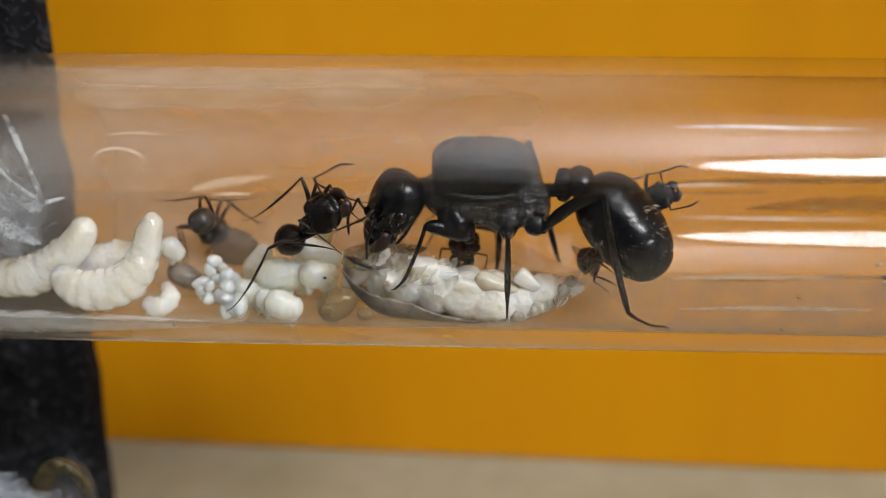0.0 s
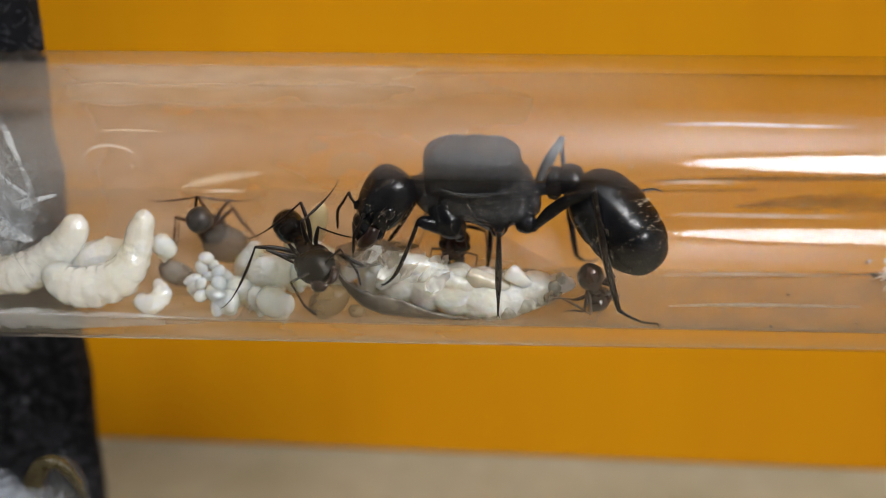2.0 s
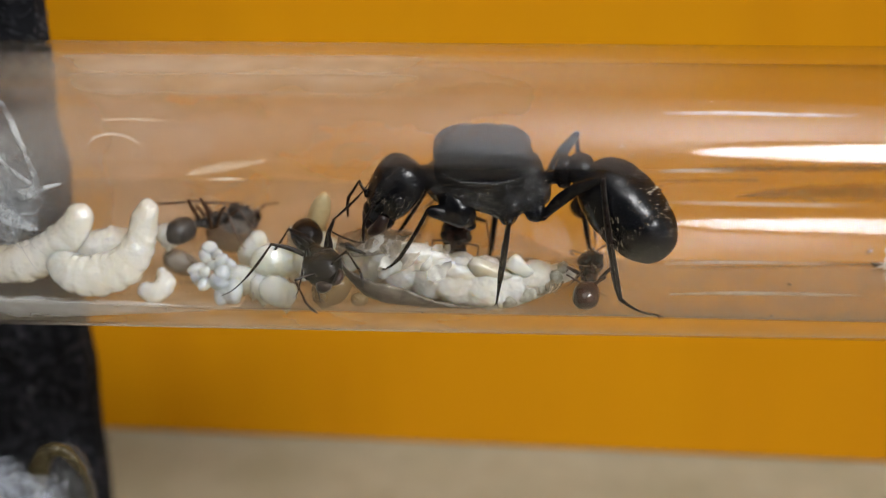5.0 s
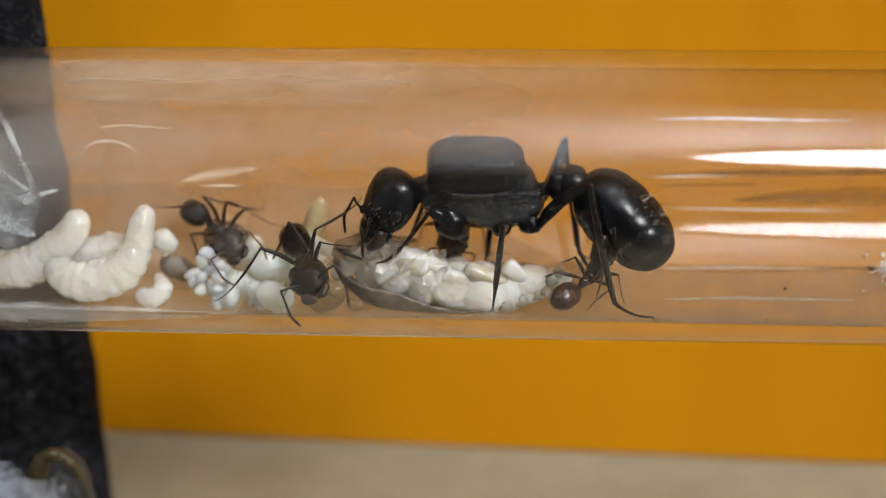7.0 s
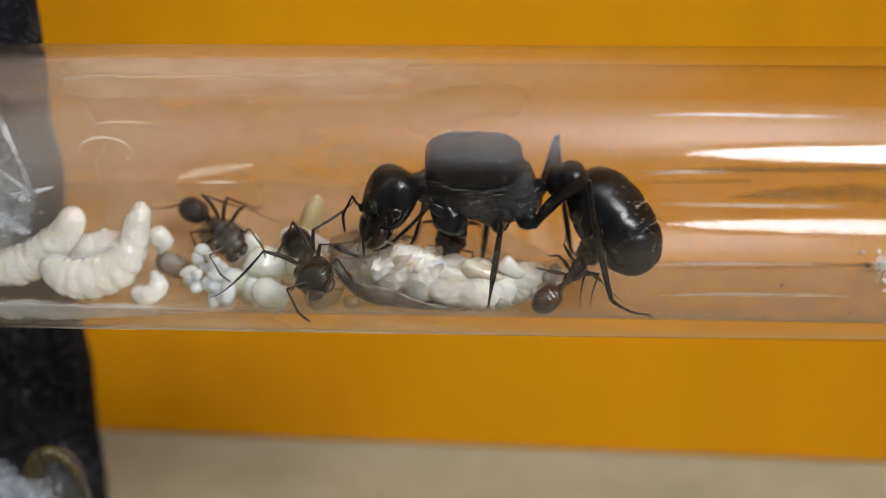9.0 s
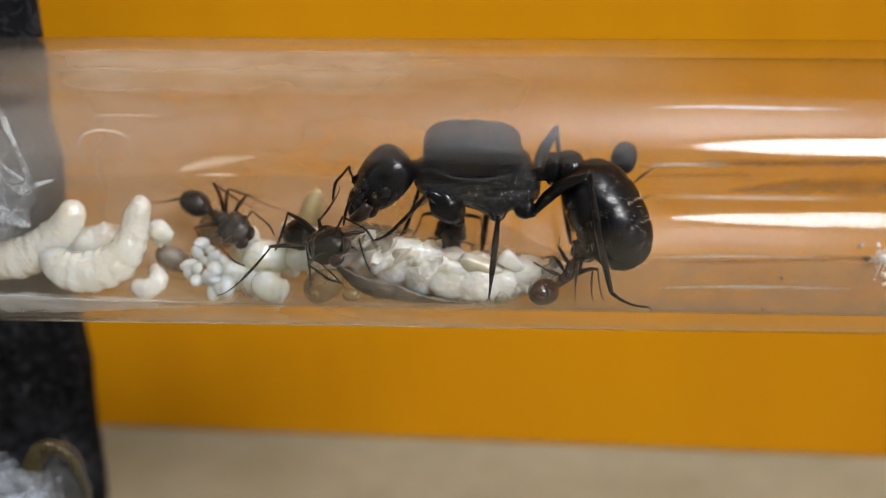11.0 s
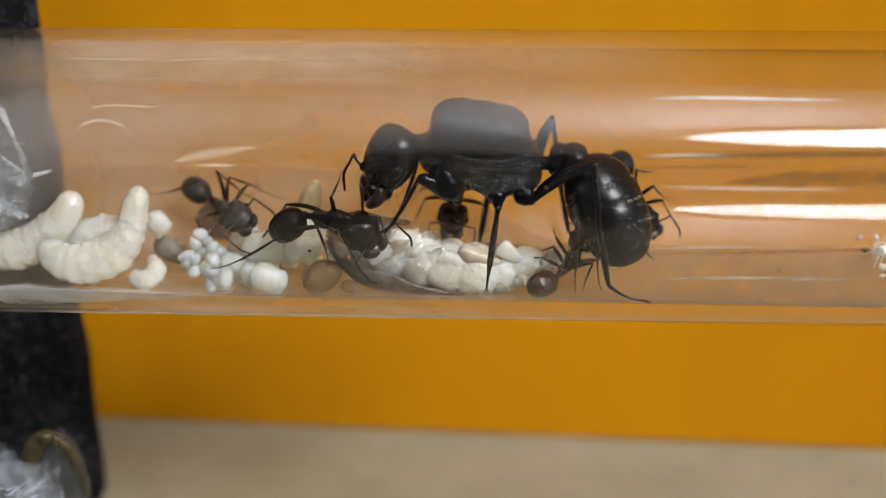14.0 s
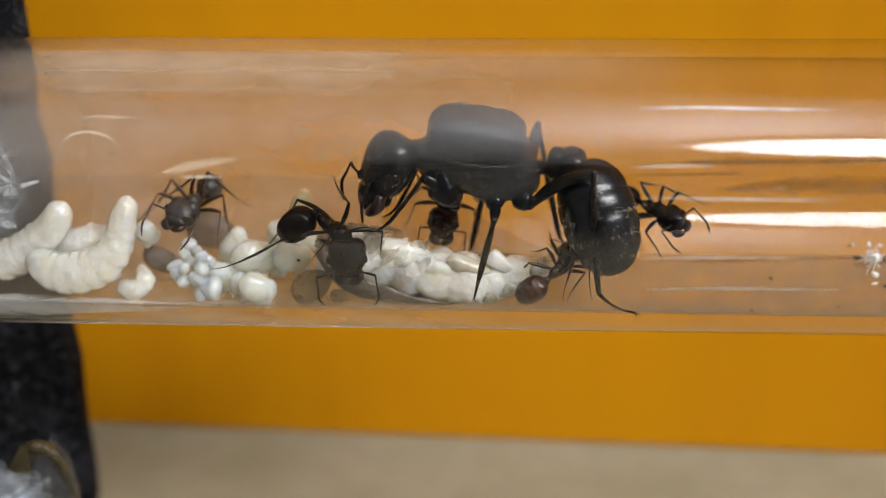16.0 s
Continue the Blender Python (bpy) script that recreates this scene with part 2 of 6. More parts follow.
wall_paint = mat("white wall paint", (0.80, 0.80, 0.80), 0.8, spread=0.03, bump=0.1, bump_scale=300)
wall_dark = mat("dark unseen wall section", (0.012, 0.012, 0.014), 0.8, spread=0.05, bump=0.1, bump_scale=300)
floor_wood = mat("brown wood floor", (0.12, 0.085, 0.06), 0.5, spread=0.2, bump=0.1, bump_scale=60)
ceiling_paint = mat("white ceiling paint", (0.82, 0.82, 0.82), 0.85, spread=0.02)
lamp_case = mat("white lamp housing", (0.8, 0.8, 0.8), 0.4, spread=0.03)
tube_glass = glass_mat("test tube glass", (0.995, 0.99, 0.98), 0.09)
vial_glass = glass_mat("vial glass", (0.97, 0.95, 0.88))
amber_rim = film_mat("amber resin lip", (0.075, 0.055, 0.018), 0.35, 0.4, 500, 0.3)
cling_film = film_mat("crinkled clear film", (0.42, 0.45, 0.50), 0.70, 0.10, 900, 0.2)
cling_haze = film_mat("hazy clear film", (0.16, 0.155, 0.15), 0.82, 0.2, 700, 0.2)
cling_crease = film_mat("pale film fold", (0.70, 0.73, 0.78), 0.55, 0.15, 900, 0.2)
back_film = film_mat("dull brown film", (0.34, 0.24, 0.16), 0.78, 0.25, 300, 0.12)
floor_dark = film_mat("brown floor darkening", (0.20, 0.145, 0.115), 0.70, 0.4, 260, 0.14)
mist_film = film_mat("breath of mist", (0.90, 0.86, 0.80), 0.965, 0.6, 150, 0.035)
pale_dust_glare = film_mat("pale dust and painted glare", (0.95, 0.80, 0.60), 0.80, 0.15, 900, 0.14)
bright_shred_glare = film_mat("bright shreds and painted glare", (0.95, 0.90, 0.80), 0.35, 0.12, 900, 0.2)
wet_gleam = film_mat("painted wet gleam", (0.92, 0.93, 0.94), 0.56, 0.12, 260, 0.22)
cloud_gleam = film_mat("painted cloudy gleam", (0.92, 0.93, 0.95), 0.74, 0.3, 180, 0.16)
tea_film = film_mat("thin brown refraction band", (0.30, 0.13, 0.02), 0.56, 0.2, 500, 0.12)
dirt_dark = mat("dark speck", (0.03, 0.025, 0.02), 0.7, spread=0.4, bump=0.5, bump_scale=9000)


# ---- mesh helpers ----
def finish(name, bm, material, parent=None, label="", smooth=True, at=(0, 0, 0)):
    """Turns a bmesh in millimetres into one mesh object."""
    bmesh.ops.recalc_face_normals(bm, faces=bm.faces)
    me = bpy.data.meshes.new(name)
    bmesh.ops.scale(bm, vec=(0.001, 0.001, 0.001), verts=bm.verts)
    bm.to_mesh(me)
    bm.free()
    if smooth:
        me.polygons.foreach_set("use_smooth", [True] * len(me.polygons))
    me.materials.append(material)
    ob = new(name, me)
    if parent:
        ob.parent = parent
    ob.location = Vector(at) * 0.001
    if label:
        tagged(ob, label)
    return ob


def part(name, bm, material, parent, label="", at=(0, 0, 0), smooth=True):
    return finish(name, bm, material, parent, label, smooth, at)


def base(name, at, label, category, group="", kind=""):
    ob = new(name)
    ob.location = M(at)
    ob.empty_display_size = 0.002
    return tagged(ob, label, category, group, kind)


def settle(ob):
    """Moves a world-space mesh's origin to its lowest middle point."""
    me = ob.data
    n = len(me.vertices)
    co = np.empty(n * 3)
    me.vertices.foreach_get("co", co)
    co = co.reshape(-1, 3)
    o = Vector((*(co.min(0) + co.max(0))[:2] / 2, co[:, 2].min()))
    me.transform(Matrix.Translation(-o))
    ob.location = ob.location + o
    return ob


def ball(bm, c, r, turn=(0, 0, 0), seg=28, rings=18, power=1.0, taper=0.0, rough=0.0, scale=1.0, bands=0, band=0.0, ribs=0.0, rib_n=10.0):
    """A rounded body; power under 1 squares it, taper narrows its +x end, bands cut grooves across x, ribs raise wavy wrinkles."""
    c, m = Vector(c), Euler([radians(a) for a in turn]).to_matrix()
    sg = lambda a: math.copysign(abs(a) ** power, a)
    grid = []
    for i in range(rings + 1):
        u = math.pi * i / rings
        row = []
        for j in range(seg):
            v = 2 * math.pi * j / seg
            x, q = sg(-math.cos(u)), abs(math.sin(u)) ** power
            k = 1 - taper * (x + 1) / 2
            if bands:
                k *= 1 - band * abs(math.sin(math.pi * bands * (x + 1) / 2)) ** 12
            p = Vector((r[0] * x, r[1] * q * sg(math.cos(v)) * k, r[2] * q * sg(math.sin(v)) * k))
            if rough:
                p *= 1 + rough * (noise.noise(p * scale + c) + 0.45 * noise.noise(p * scale * 3.1 + c))
            if ribs:
                w = noise.noise(p * 0.8 + c) * 1.6
                p *= 1 + ribs * math.sin(rib_n * (p.x * 0.8 - p.z * 0.5 + w)) * max(0.0, min(1.0, abs(p.y) * 1.2))
            row.append(p)
        grid.append(row)
    first = bm.verts.new(c + m @ grid[0][0])
    last = bm.verts.new(c + m @ grid[-1][0])
    rr = [[bm.verts.new(c + m @ p) for p in row] for row in grid[1:-1]]
    for j in range(seg):
        k = (j + 1) % seg
        bm.faces.new((first, rr[0][k], rr[0][j]))
        bm.faces.new((last, rr[-1][j], rr[-1][k]))
        for a, b in zip(rr, rr[1:]):
            bm.faces.new((a[j], a[k], b[k], b[j]))


def melt(ob, voxel=0.07, rounds=3):
    """Fuses overlapping rounded forms into one soft skin."""
    r = ob.modifiers.new("fuse", "REMESH")
    r.mode, r.voxel_size, r.use_smooth_shade = "VOXEL", voxel * 0.001, True
    if rounds:
        k = ob.modifiers.new("soften", "SMOOTH")
        k.factor, k.iterations = 0.5, rounds
    return ob


def wrinkle(ob, size, deep, levels=2):
    """Uneven relief in the skin itself; size and depth in millimetres."""
    tex = bpy.data.textures.new("wrinkles", "CLOUDS")
    tex.noise_scale, tex.noise_depth, tex.noise_basis = size * 0.001, levels, "BLENDER_ORIGINAL"
    d = ob.modifiers.new("wrinkle", "DISPLACE")
    d.texture, d.strength, d.mid_level, d.texture_coords = tex, deep * 0.001, 0.5, "LOCAL"
    return ob


def smooth_line(pts, n=5):
    pts = [Vector(p) for p in pts]
    if len(pts) < 3:
        return pts
    ext = [2 * pts[0] - pts[1], *pts, 2 * pts[-1] - pts[-2]]
    out = []
    for i in range(1, len(ext) - 2):
        a, b, c, d = ext[i - 1:i + 3]
        for k in range(n):
            t = k / n
            out.append(0.5 * ((2 * b) + (c - a) * t + (2 * a - 5 * b + 4 * c - d) * t * t + (3 * b - a - 3 * c + d) * t ** 3))
    out.append(pts[-1])
    return out


def rod(bm, pts, radii, seg=9, n=5, segs=0, groove=0.0, flat=1.0, rough=0.0):
    """A tapered limb or worm along a smooth line; segs and groove give body rings."""
    line = smooth_line(pts, n)
    m = len(line)
    radii = list(radii)
    rad = [np.interp(i / (m - 1) * (len(radii) - 1), range(len(radii)), radii) for i in range(m)]
    d0 = (line[1] - line[0]).normalized()
    side = d0.orthogonal().normalized()
    prev, first = None, None
    for i, p in enumerate(line):
        d = (line[min(i + 1, m - 1)] - line[max(i - 1, 0)]).normalized()
        side = (side - side.dot(d) * d).normalized()
        up = d.cross(side)
        r = rad[i]
        if segs:
            r *= 1 - groove * (1 - abs(math.sin(math.pi * segs * i / (m - 1)))) ** 2
        ring = []
        for j in range(seg):
            a = 2 * math.pi * j / seg
            q = p + (side * math.cos(a) + up * math.sin(a) * flat) * r
            if rough:
                q += (q - p) * rough * noise.noise(q * 2.0)
            ring.append(bm.verts.new(q))
        if prev:
            for j in range(seg):
                k = (j + 1) % seg
                bm.faces.new((prev[j], prev[k], ring[k], ring[j]))
        else:
            first = ring
        prev = ring
    for ring, tip, r in ((first, line[0] - d0 * rad[0] * 0.6, 0), (prev, line[-1] + (line[-1] - line[-2]).normalized() * rad[-1] * 0.6, 0)):
        v = bm.verts.new(tip)
        for j in range(seg):
            bm.faces.new((ring[j], ring[(j + 1) % seg], v))


def bristles(bm, c, r, count, length, width, where, seed, lean=(-0.6, 0, 0), turn=(0, 0, 0), power=1.0):
    """Thin bristles on a rounded body, where(unit) picks the zone."""
    rnd = random.Random(seed)
    m = Euler([radians(a) for a in turn]).to_matrix()
    made = 0
    while made < count:
        u = Vector((rnd.gauss(0, 1), rnd.gauss(0, 1), rnd.gauss(0, 1))).normalized()
        if not where(u):
            continue
        made += 1
        sg = lambda k: math.copysign(abs(k) ** power, k)
        q = max(1e-6, math.hypot(u.y, u.z))
        p = Vector((sg(u.x) * r[0], q ** power * sg(u.y / q) * r[1], q ** power * sg(u.z / q) * r[2]))
        nrm = Vector((u.x / r[0], u.y / r[1], u.z / r[2])).normalized()
        d = (nrm + Vector(lean) * rnd.uniform(0.5, 1.2)).normalized()
        p, d = Vector(c) + m @ p, m @ d
        s = d.orthogonal().normalized() * width
        t = d.cross(s)
        tip = bm.verts.new(p + d * length * rnd.uniform(0.6, 1.2))
        a = [bm.verts.new(p + s * math.cos(k * 2.094) + t * math.sin(k * 2.094)) for k in range(3)]
        for k in range(3):
            bm.faces.new((a[k], a[(k + 1) % 3], tip))


def box_mesh(bm, lo, hi):
    vs = [bm.verts.new((x, y, z)) for x in (lo[0], hi[0]) for y in (lo[1], hi[1]) for z in (lo[2], hi[2])]
    for f in ((0, 1, 3, 2), (4, 6, 7, 5), (0, 4, 5, 1), (2, 3, 7, 6), (0, 2, 6, 4), (1, 5, 7, 3)):
        bm.faces.new([vs[i] for i in f])


def block(name, lo, hi, material, label, category, kind="", bevel=0.0):
    bm = bmesh.new()
    box_mesh(bm, lo, hi)
    if bevel:
        bmesh.ops.bevel(bm, geom=bm.edges[:], offset=bevel, segments=2, affect="EDGES")
    ob = finish(name, bm, material, smooth=False)
    return tagged(settle(ob), label, category, "", kind)


# ---- the room, the desk and the orange board ----
def room():
    x, y, back, lo, hi = 3200, 2400, -3240, -750, 2700
    block("floor", (-x, back, lo - 20), (x, y, lo), floor_wood, "plain brown wooden room floor", "floor", "structure")
    block("ceiling", (-x, back, hi), (x, y, hi + 20), ceiling_paint, "plain white painted room ceiling", "ceiling", "structure")
    # Unseen wall split by tone: dark middle for reflections, white sides for bounce
    dark = 1500
    for nm, a, b in (("wall_north", (-x, y, lo), (x, y + 20, hi)), ("wall_east", (x, back, lo), (x + 20, y, hi)), ("wall_west", (-x - 20, back, lo), (-x, y, hi)),
                     ("wall_south_1", (-x, back - 20, lo), (-dark, back, hi)), ("wall_south_2", (dark, back - 20, lo), (x, back, hi))):
        block(nm, a, b, wall_paint, "plain white painted room wall", "wall", "structure")
    block("wall_south_dark", (-dark, back - 20, lo), (dark, back, hi), wall_dark, "unseen dark wall section set to darken glass reflections", "wall", "structure")
    block("desk", (-600, -75, -750), (600, 450, 0), desk_beige, "mottled beige laminate desk top", "desk", "structure", 2.0)
    lx, ly, lz = (v * 1000 for v in LAMP)
    lamp = base("pendant_lamp", (lx, ly, lz - AXIS), "white oval pendant panel lamp, switched on", "lamp")
    bm = bmesh.new()
    ball(bm, (0, 0, 20), (715, 345, 14), (0, 0, 4), 48, 16, 0.5)
    part("housing", bm, lamp_case, lamp)
    # Stem added only to carry the upward fill light
    bm = bmesh.new()
    rod(bm, [(0, 0, 30), (0, 0, 150), (20, 0, 268)], [30, 30, 40], seg=16, n=2)
    part("fill_stem", bm, lamp_case, lamp)
    for x in (-350, 350):
        bm = bmesh.new()
        rod(bm, [(x, 0, 50), (x, 0, 350), (x, 0, hi - lz - 5)], [4, 4, 4], seg=8, n=2)
        part("rod", bm, lamp_case, lamp)


room()


def orange_board():
    bm = bmesh.new()
    box_mesh(bm, (-150, 0, 0), (150, 3, 190))
    bmesh.ops.bevel(bm, geom=bm.edges[:], offset=0.25, segments=2, affect="EDGES")
    ob = finish("orange_board", bm, orange_card, smooth=False)
    ob.matrix_world = pose(0.0, 0.0201, 0.0, 0, 0, -2.0)
    tagged(ob, "upright orange cardboard sheet standing on the desk", "board")


orange_board()


def felt_stand():
    """Upright felt-covered stand behind the tube with a ledge that carries the tube beyond the view."""
    stand = base("felt_stand", (-70, 14, -30), "charcoal grey felt-covered stand behind the tube", "stand")
    bm = bmesh.new()
    box_mesh(bm, (-60, -4.0, 0), (0, -2.2, 75))
    bmesh.ops.subdivide_edges(bm, edges=bm.edges[:], cuts=24, use_grid_fill=True)
    for v in bm.verts:
        v.co.x += 40.9 + 0.003 * (v.co.z - 30) if v.co.x > -1 else 0
        k = noise.noise(v.co * 0.35) * 0.35 + noise.noise(v.co * 1.3) * 0.2
        v.co += Vector((k * (v.co.x > -1), -abs(k) if v.co.y < -3.9 else 0, 0))
    part("back_panel", bm, felt_dark, stand, smooth=True)
    bm = bmesh.new()
    box_mesh(bm, (-55, -30, 0), (10, -4.5, 21.9))
    bmesh.ops.bevel(bm, geom=bm.edges[:], offset=1.0, segments=2, affect="EDGES")
    part("ledge", bm, felt_dark, stand, smooth=False)
    # loose fibres over the face and the free edge
    rnd = random.Random(5)
    bm = bmesh.new()
    for i in range(2600):
        z = rnd.uniform(2, 66)
        edge = 40.9 + 0.003 * (z - 30)
        x = edge - abs(rnd.gauss(0, 5)) if i % 4 else edge + rnd.uniform(-0.5, 0.1)
        p = Vector((x, -4.25 if i % 4 else rnd.uniform(-4.2, -2.4), z))
        d = Vector((rnd.gauss(0, 1), -abs(rnd.gauss(0, 0.5)), rnd.gauss(0, 1))).normalized()
        e = Vector((rnd.gauss(0, 1), -abs(rnd.gauss(0, 0.4)), rnd.gauss(0, 1))).normalized()
        ln = rnd.uniform(0.3, 1.0)
        rod(bm, [p, p + d * ln * 0.5, p + d * ln * 0.6 + e * ln * 0.4], [0.03, 0.028, 0.012], seg=3, n=2)
    fz = part("fuzz", bm, felt_fuzz, stand, "loose grey felt fibres")
    tagged(fz, kind="stuff")
    # pale lint caught in the felt
    bm = bmesh.new()
    for i in range(170):
        r = rnd.choice((0.03, 0.04, 0.05, 0.08))
        ball(bm, (rnd.uniform(22, 40.5), -4.3 - r, rnd.uniform(2, 66)), (r * rnd.uniform(1, 2), r, r), (0, rnd.uniform(-80, 80), 0), 7, 5, rough=0.3, scale=9)
    tagged(part("lint", bm, lint_pale, stand, "pale lint specks"), kind="stuff")


felt_stand()


# ---- the glass tube ----
def glass_tube():
    bm = bmesh.new()
    x0, x1, seg = -115.0, 48.0, 128
    prof = [(x0, RIN), (x0 - 0.4, RIN + 0.25), (x0 - 0.4, ROUT - 0.25), (x0, ROUT), (x1, ROUT), (x1 + 0.4, ROUT - 0.25), (x1 + 0.4, RIN + 0.25), (x1, RIN)]
    rings = [[bm.verts.new((x, r * math.cos(2 * math.pi * j / seg), r * math.sin(2 * math.pi * j / seg))) for j in range(seg)] for x, r in prof]
    for a, b in zip(rings, rings[1:] + rings[:1]):
        for j in range(seg):
            k = (j + 1) % seg
            bm.faces.new((a[j], a[k], b[k], b[j]))
    tube = base("test_tube", (0, 0, 0), "clear glass test tube lying level, slightly fogged and dirty inside", "test tube")
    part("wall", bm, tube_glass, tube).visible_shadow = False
    for x in (x0 - 0.4, x1 + 0.4):
        bm = bmesh.new()
        ring = [(0, (RIN + 0.5) * math.cos(k * math.pi / 24), (RIN + 0.5) * math.sin(k * math.pi / 24)) for k in range(49)]
        rod(bm, ring, [0.58, 0.58], seg=12, n=2)
        part("rim", bm, vial_glass, tube, "rounded glass rim", at=(x, 0, 0))


glass_tube()


# ---- ants ----
class Ant:
    """One ant: its parts, leg sizes, and the stances that it takes."""


def make_ant(name, label, s, chitin, shiny, legs_mat, queen=False, seed=1, head_scale=1.0, leg_scale=1.0, group="ants"):
    """s is the thorax's half length in millimetres; +x is forward."""
    a = Ant()
    a.s, a.reach, a.stances, a.feet, a.poles = s, leg_scale, [], {}, {}
    a.root = new(name)
    a.root.empty_display_size = 0.001
    tagged(a.root, label, "ant", group)
    rt = a.root
    rnd = random.Random(seed)
    # thorax
    bm = bmesh.new()
    if queen:
        ball(bm, (-0.45, 0, -0.42), (2.55, 1.62, 1.72), (0, -22, 0), 60, 40, 0.85, rough=0.03, scale=1.6)
        ball(bm, (-2.45, 0, 0.45), (0.75, 1.20, 0.85), (0, 25, 0), 40, 26, 0.85, rough=0.04, scale=2)
        ball(bm, (-2.45, 0, -0.50), (1.10, 1.30, 1.45), (0, 28, 0), 60, 40, 0.85, rough=0.04, scale=2.0)
        ball(bm, (2.30, 0, -0.25), (1.15, 1.25, 1.22), (0, 20, 0), 48, 32, 0.9, rough=0.03, scale=2.0)
        rod(bm, [(2.9, 0, 0.1), (3.6, 0, 0.12)], [0.62, 0.50], seg=20)
        for sd in (-1, 1):
            # side plates with seams between them
            ball(bm, (0.75, sd * 1.22, -0.35), (1.25, 0.45, 0.95), (0, -28, 0), 40, 26, 0.8, rough=0.05, scale=1.6)
            ball(bm, (-0.95, sd * 1.30, -1.05), (0.95, 0.42, 0.90), (0, -30, 0), 40, 26, 0.8, rough=0.06, scale=2)
            ball(bm, (-0.85, sd * 1.42, 0.10), (0.80, 0.36, 0.42), (0, -12, 0), 36, 24, 0.85, rough=0.05, scale=2)
            ball(bm, (-2.30, sd * 1.05, -1.15), (0.62, 0.45, 0.60), (0, 25, 0), 32, 22, 0.9, rough=0.08, scale=3)
            ball(bm, (2.30, sd * 0.95, -0.15), (0.80, 0.40, 0.70), (0, 25, 0), 36, 24, 0.9, rough=0.04, scale=2)
            for k in range(9):
                x = -1.95 - 0.15 * k
                rod(bm, [(x + 0.42, sd * (1.22 - 0.03 * k), 0.80 - 0.08 * k), (x + 0.10, sd * (1.38 - 0.04 * k), 0.45 - 0.03 * k), (x, sd * (1.36 - 0.05 * k), -0.15), (x + 0.18, sd * (1.26 - 0.05 * k), -0.70)], [0.05, 0.085, 0.085, 0.04], seg=8, n=6, rough=0.2)
            for k in range(5):
                z = -0.45 - 0.28 * k
                rod(bm, [(-1.62, sd * 1.52, z + 0.10), (-1.30, sd * 1.62, z), (-0.92, sd * 1.60, z + 0.05)], [0.05, 0.08, 0.04], seg=8, n=5, rough=0.3)
        th = part("thorax", bm, queen_flank, rt)
        melt(th, 0.045, 2)
        wrinkle(th, 0.35, 0.16, 4)
        bm = bmesh.new()
        ball(bm, (0.10, 0, 1.14), (2.74, 1.74, 1.66), (0, -1.5, 0), 120, 80, 0.60, rough=0.03, scale=0.9)
        shield = part("back_shield", bm, queen_back, rt, "sheeny wrinkled back shield")
        wrinkle(shield, 0.9, 0.32, 4)
        for sd in (-1, 1):
            bm = bmesh.new()
            rod(bm, [(2.35, sd * 1.50, 1.05), (1.2, sd * 1.76, 0.62), (-0.4, sd * 1.78, 0.50), (-1.9, sd * 1.62, 0.75), (-2.5, sd * 1.2, 1.30)], [0.05, 0.11, 0.13, 0.11, 0.05], seg=10, n=8, rough=0.25)
            part("seam", bm, queen_flank, shield, "raised seam along the shield")
        bm = bmesh.new()
        bristles(bm, (0.13, 0, 1.18), (2.76, 1.74, 1.66), 120, 0.16, 0.009, lambda u: u.z > 0.80, seed, (-0.2, 0, 0.5), (0, -4, 0), 0.62)
        bristles(bm, (-0.45, 0, -0.42), (2.60, 1.70, 1.76), 60, 0.22, 0.007, lambda u: u.z < 0.2, seed + 1, (-0.5, 0, -0.3), (0, -22, 0), 0.9)
        bristles(bm, (-2.45, 0, -0.50), (1.14, 1.34, 1.48), 60, 0.26, 0.007, lambda u: abs(u.y) > 0.4, seed + 2, (-0.5, 0, 0.2), (0, 22, 0), 0.85)
        tagged(part("thorax_bristles", bm, hair_pale, th, "short pale bristles"), kind="stuff")
    else:
        ball(bm, (s * 0.42, 0, s * 0.10), (s * 0.62, s * 0.50, s * 0.48), (0, 8, 0), 28, 20, 0.95, rough=0.04, scale=3)
        ball(bm, (-s * 0.12, 0, s * 0.02), (s * 0.50, s * 0.33, s * 0.40), (0, 8, 0), 22, 14, rough=0.04, scale=4)
        ball(bm, (-s * 0.60, 0, -s * 0.05), (s * 0.48, s * 0.32, s * 0.36), (0, 18, 0), 22, 14, 0.9, rough=0.05, scale=4)
        th = part("thorax", bm, chitin, rt)
        bm = bmesh.new()
        bristles(bm, (s * 0.42, 0, s * 0.10), (s * 0.62, s * 0.46, s * 0.46), 14, s * 0.13, 0.007, lambda u: u.z > 0.1, seed)
        tagged(part("thorax_bristles", bm, hair_pale, th, "fine pale bristles"), kind="stuff")
    # petiole and postpetiole
    wx, wz = (-3.75, -0.1) if queen else (-s * 0.98, -s * 0.12)
    k = 1.0 if queen else s * 0.30
    bm = bmesh.new()
    rod(bm, [(wx + 0.35 * k, 0, wz), (wx - 0.45 * k, 0, wz + 0.05 * k)], [0.42 * k, 0.36 * k], seg=14)
    wide = 1.3 if queen else 1.0
    ball(bm, (wx - 0.62 * k, 0, wz + 0.38 * k), (0.38 * k * wide, 0.55 * k * wide, 0.74 * k * wide), (0, 0, 0), 22, 14, 0.8 if queen else 0.9, rough=0.07, scale=3)
    part("petiole", bm, chitin, rt)
    bm = bmesh.new()
    ball(bm, (wx - 1.55 * k, 0, wz + (0.55 if queen else 0.35) * k), (0.60 * k * wide, 0.80 * k * wide, (0.62 if queen else 0.78) * k * wide), (0, 0, 0), 22, 14, 0.85 if queen else 1.0, rough=0.06, scale=3)
    part("postpetiole", bm, chitin, rt)
    a.tail_joint = Vector((wx - (2.1 if queen else 2.0) * k, 0, wz + (0.65 if queen else 0.45) * k))
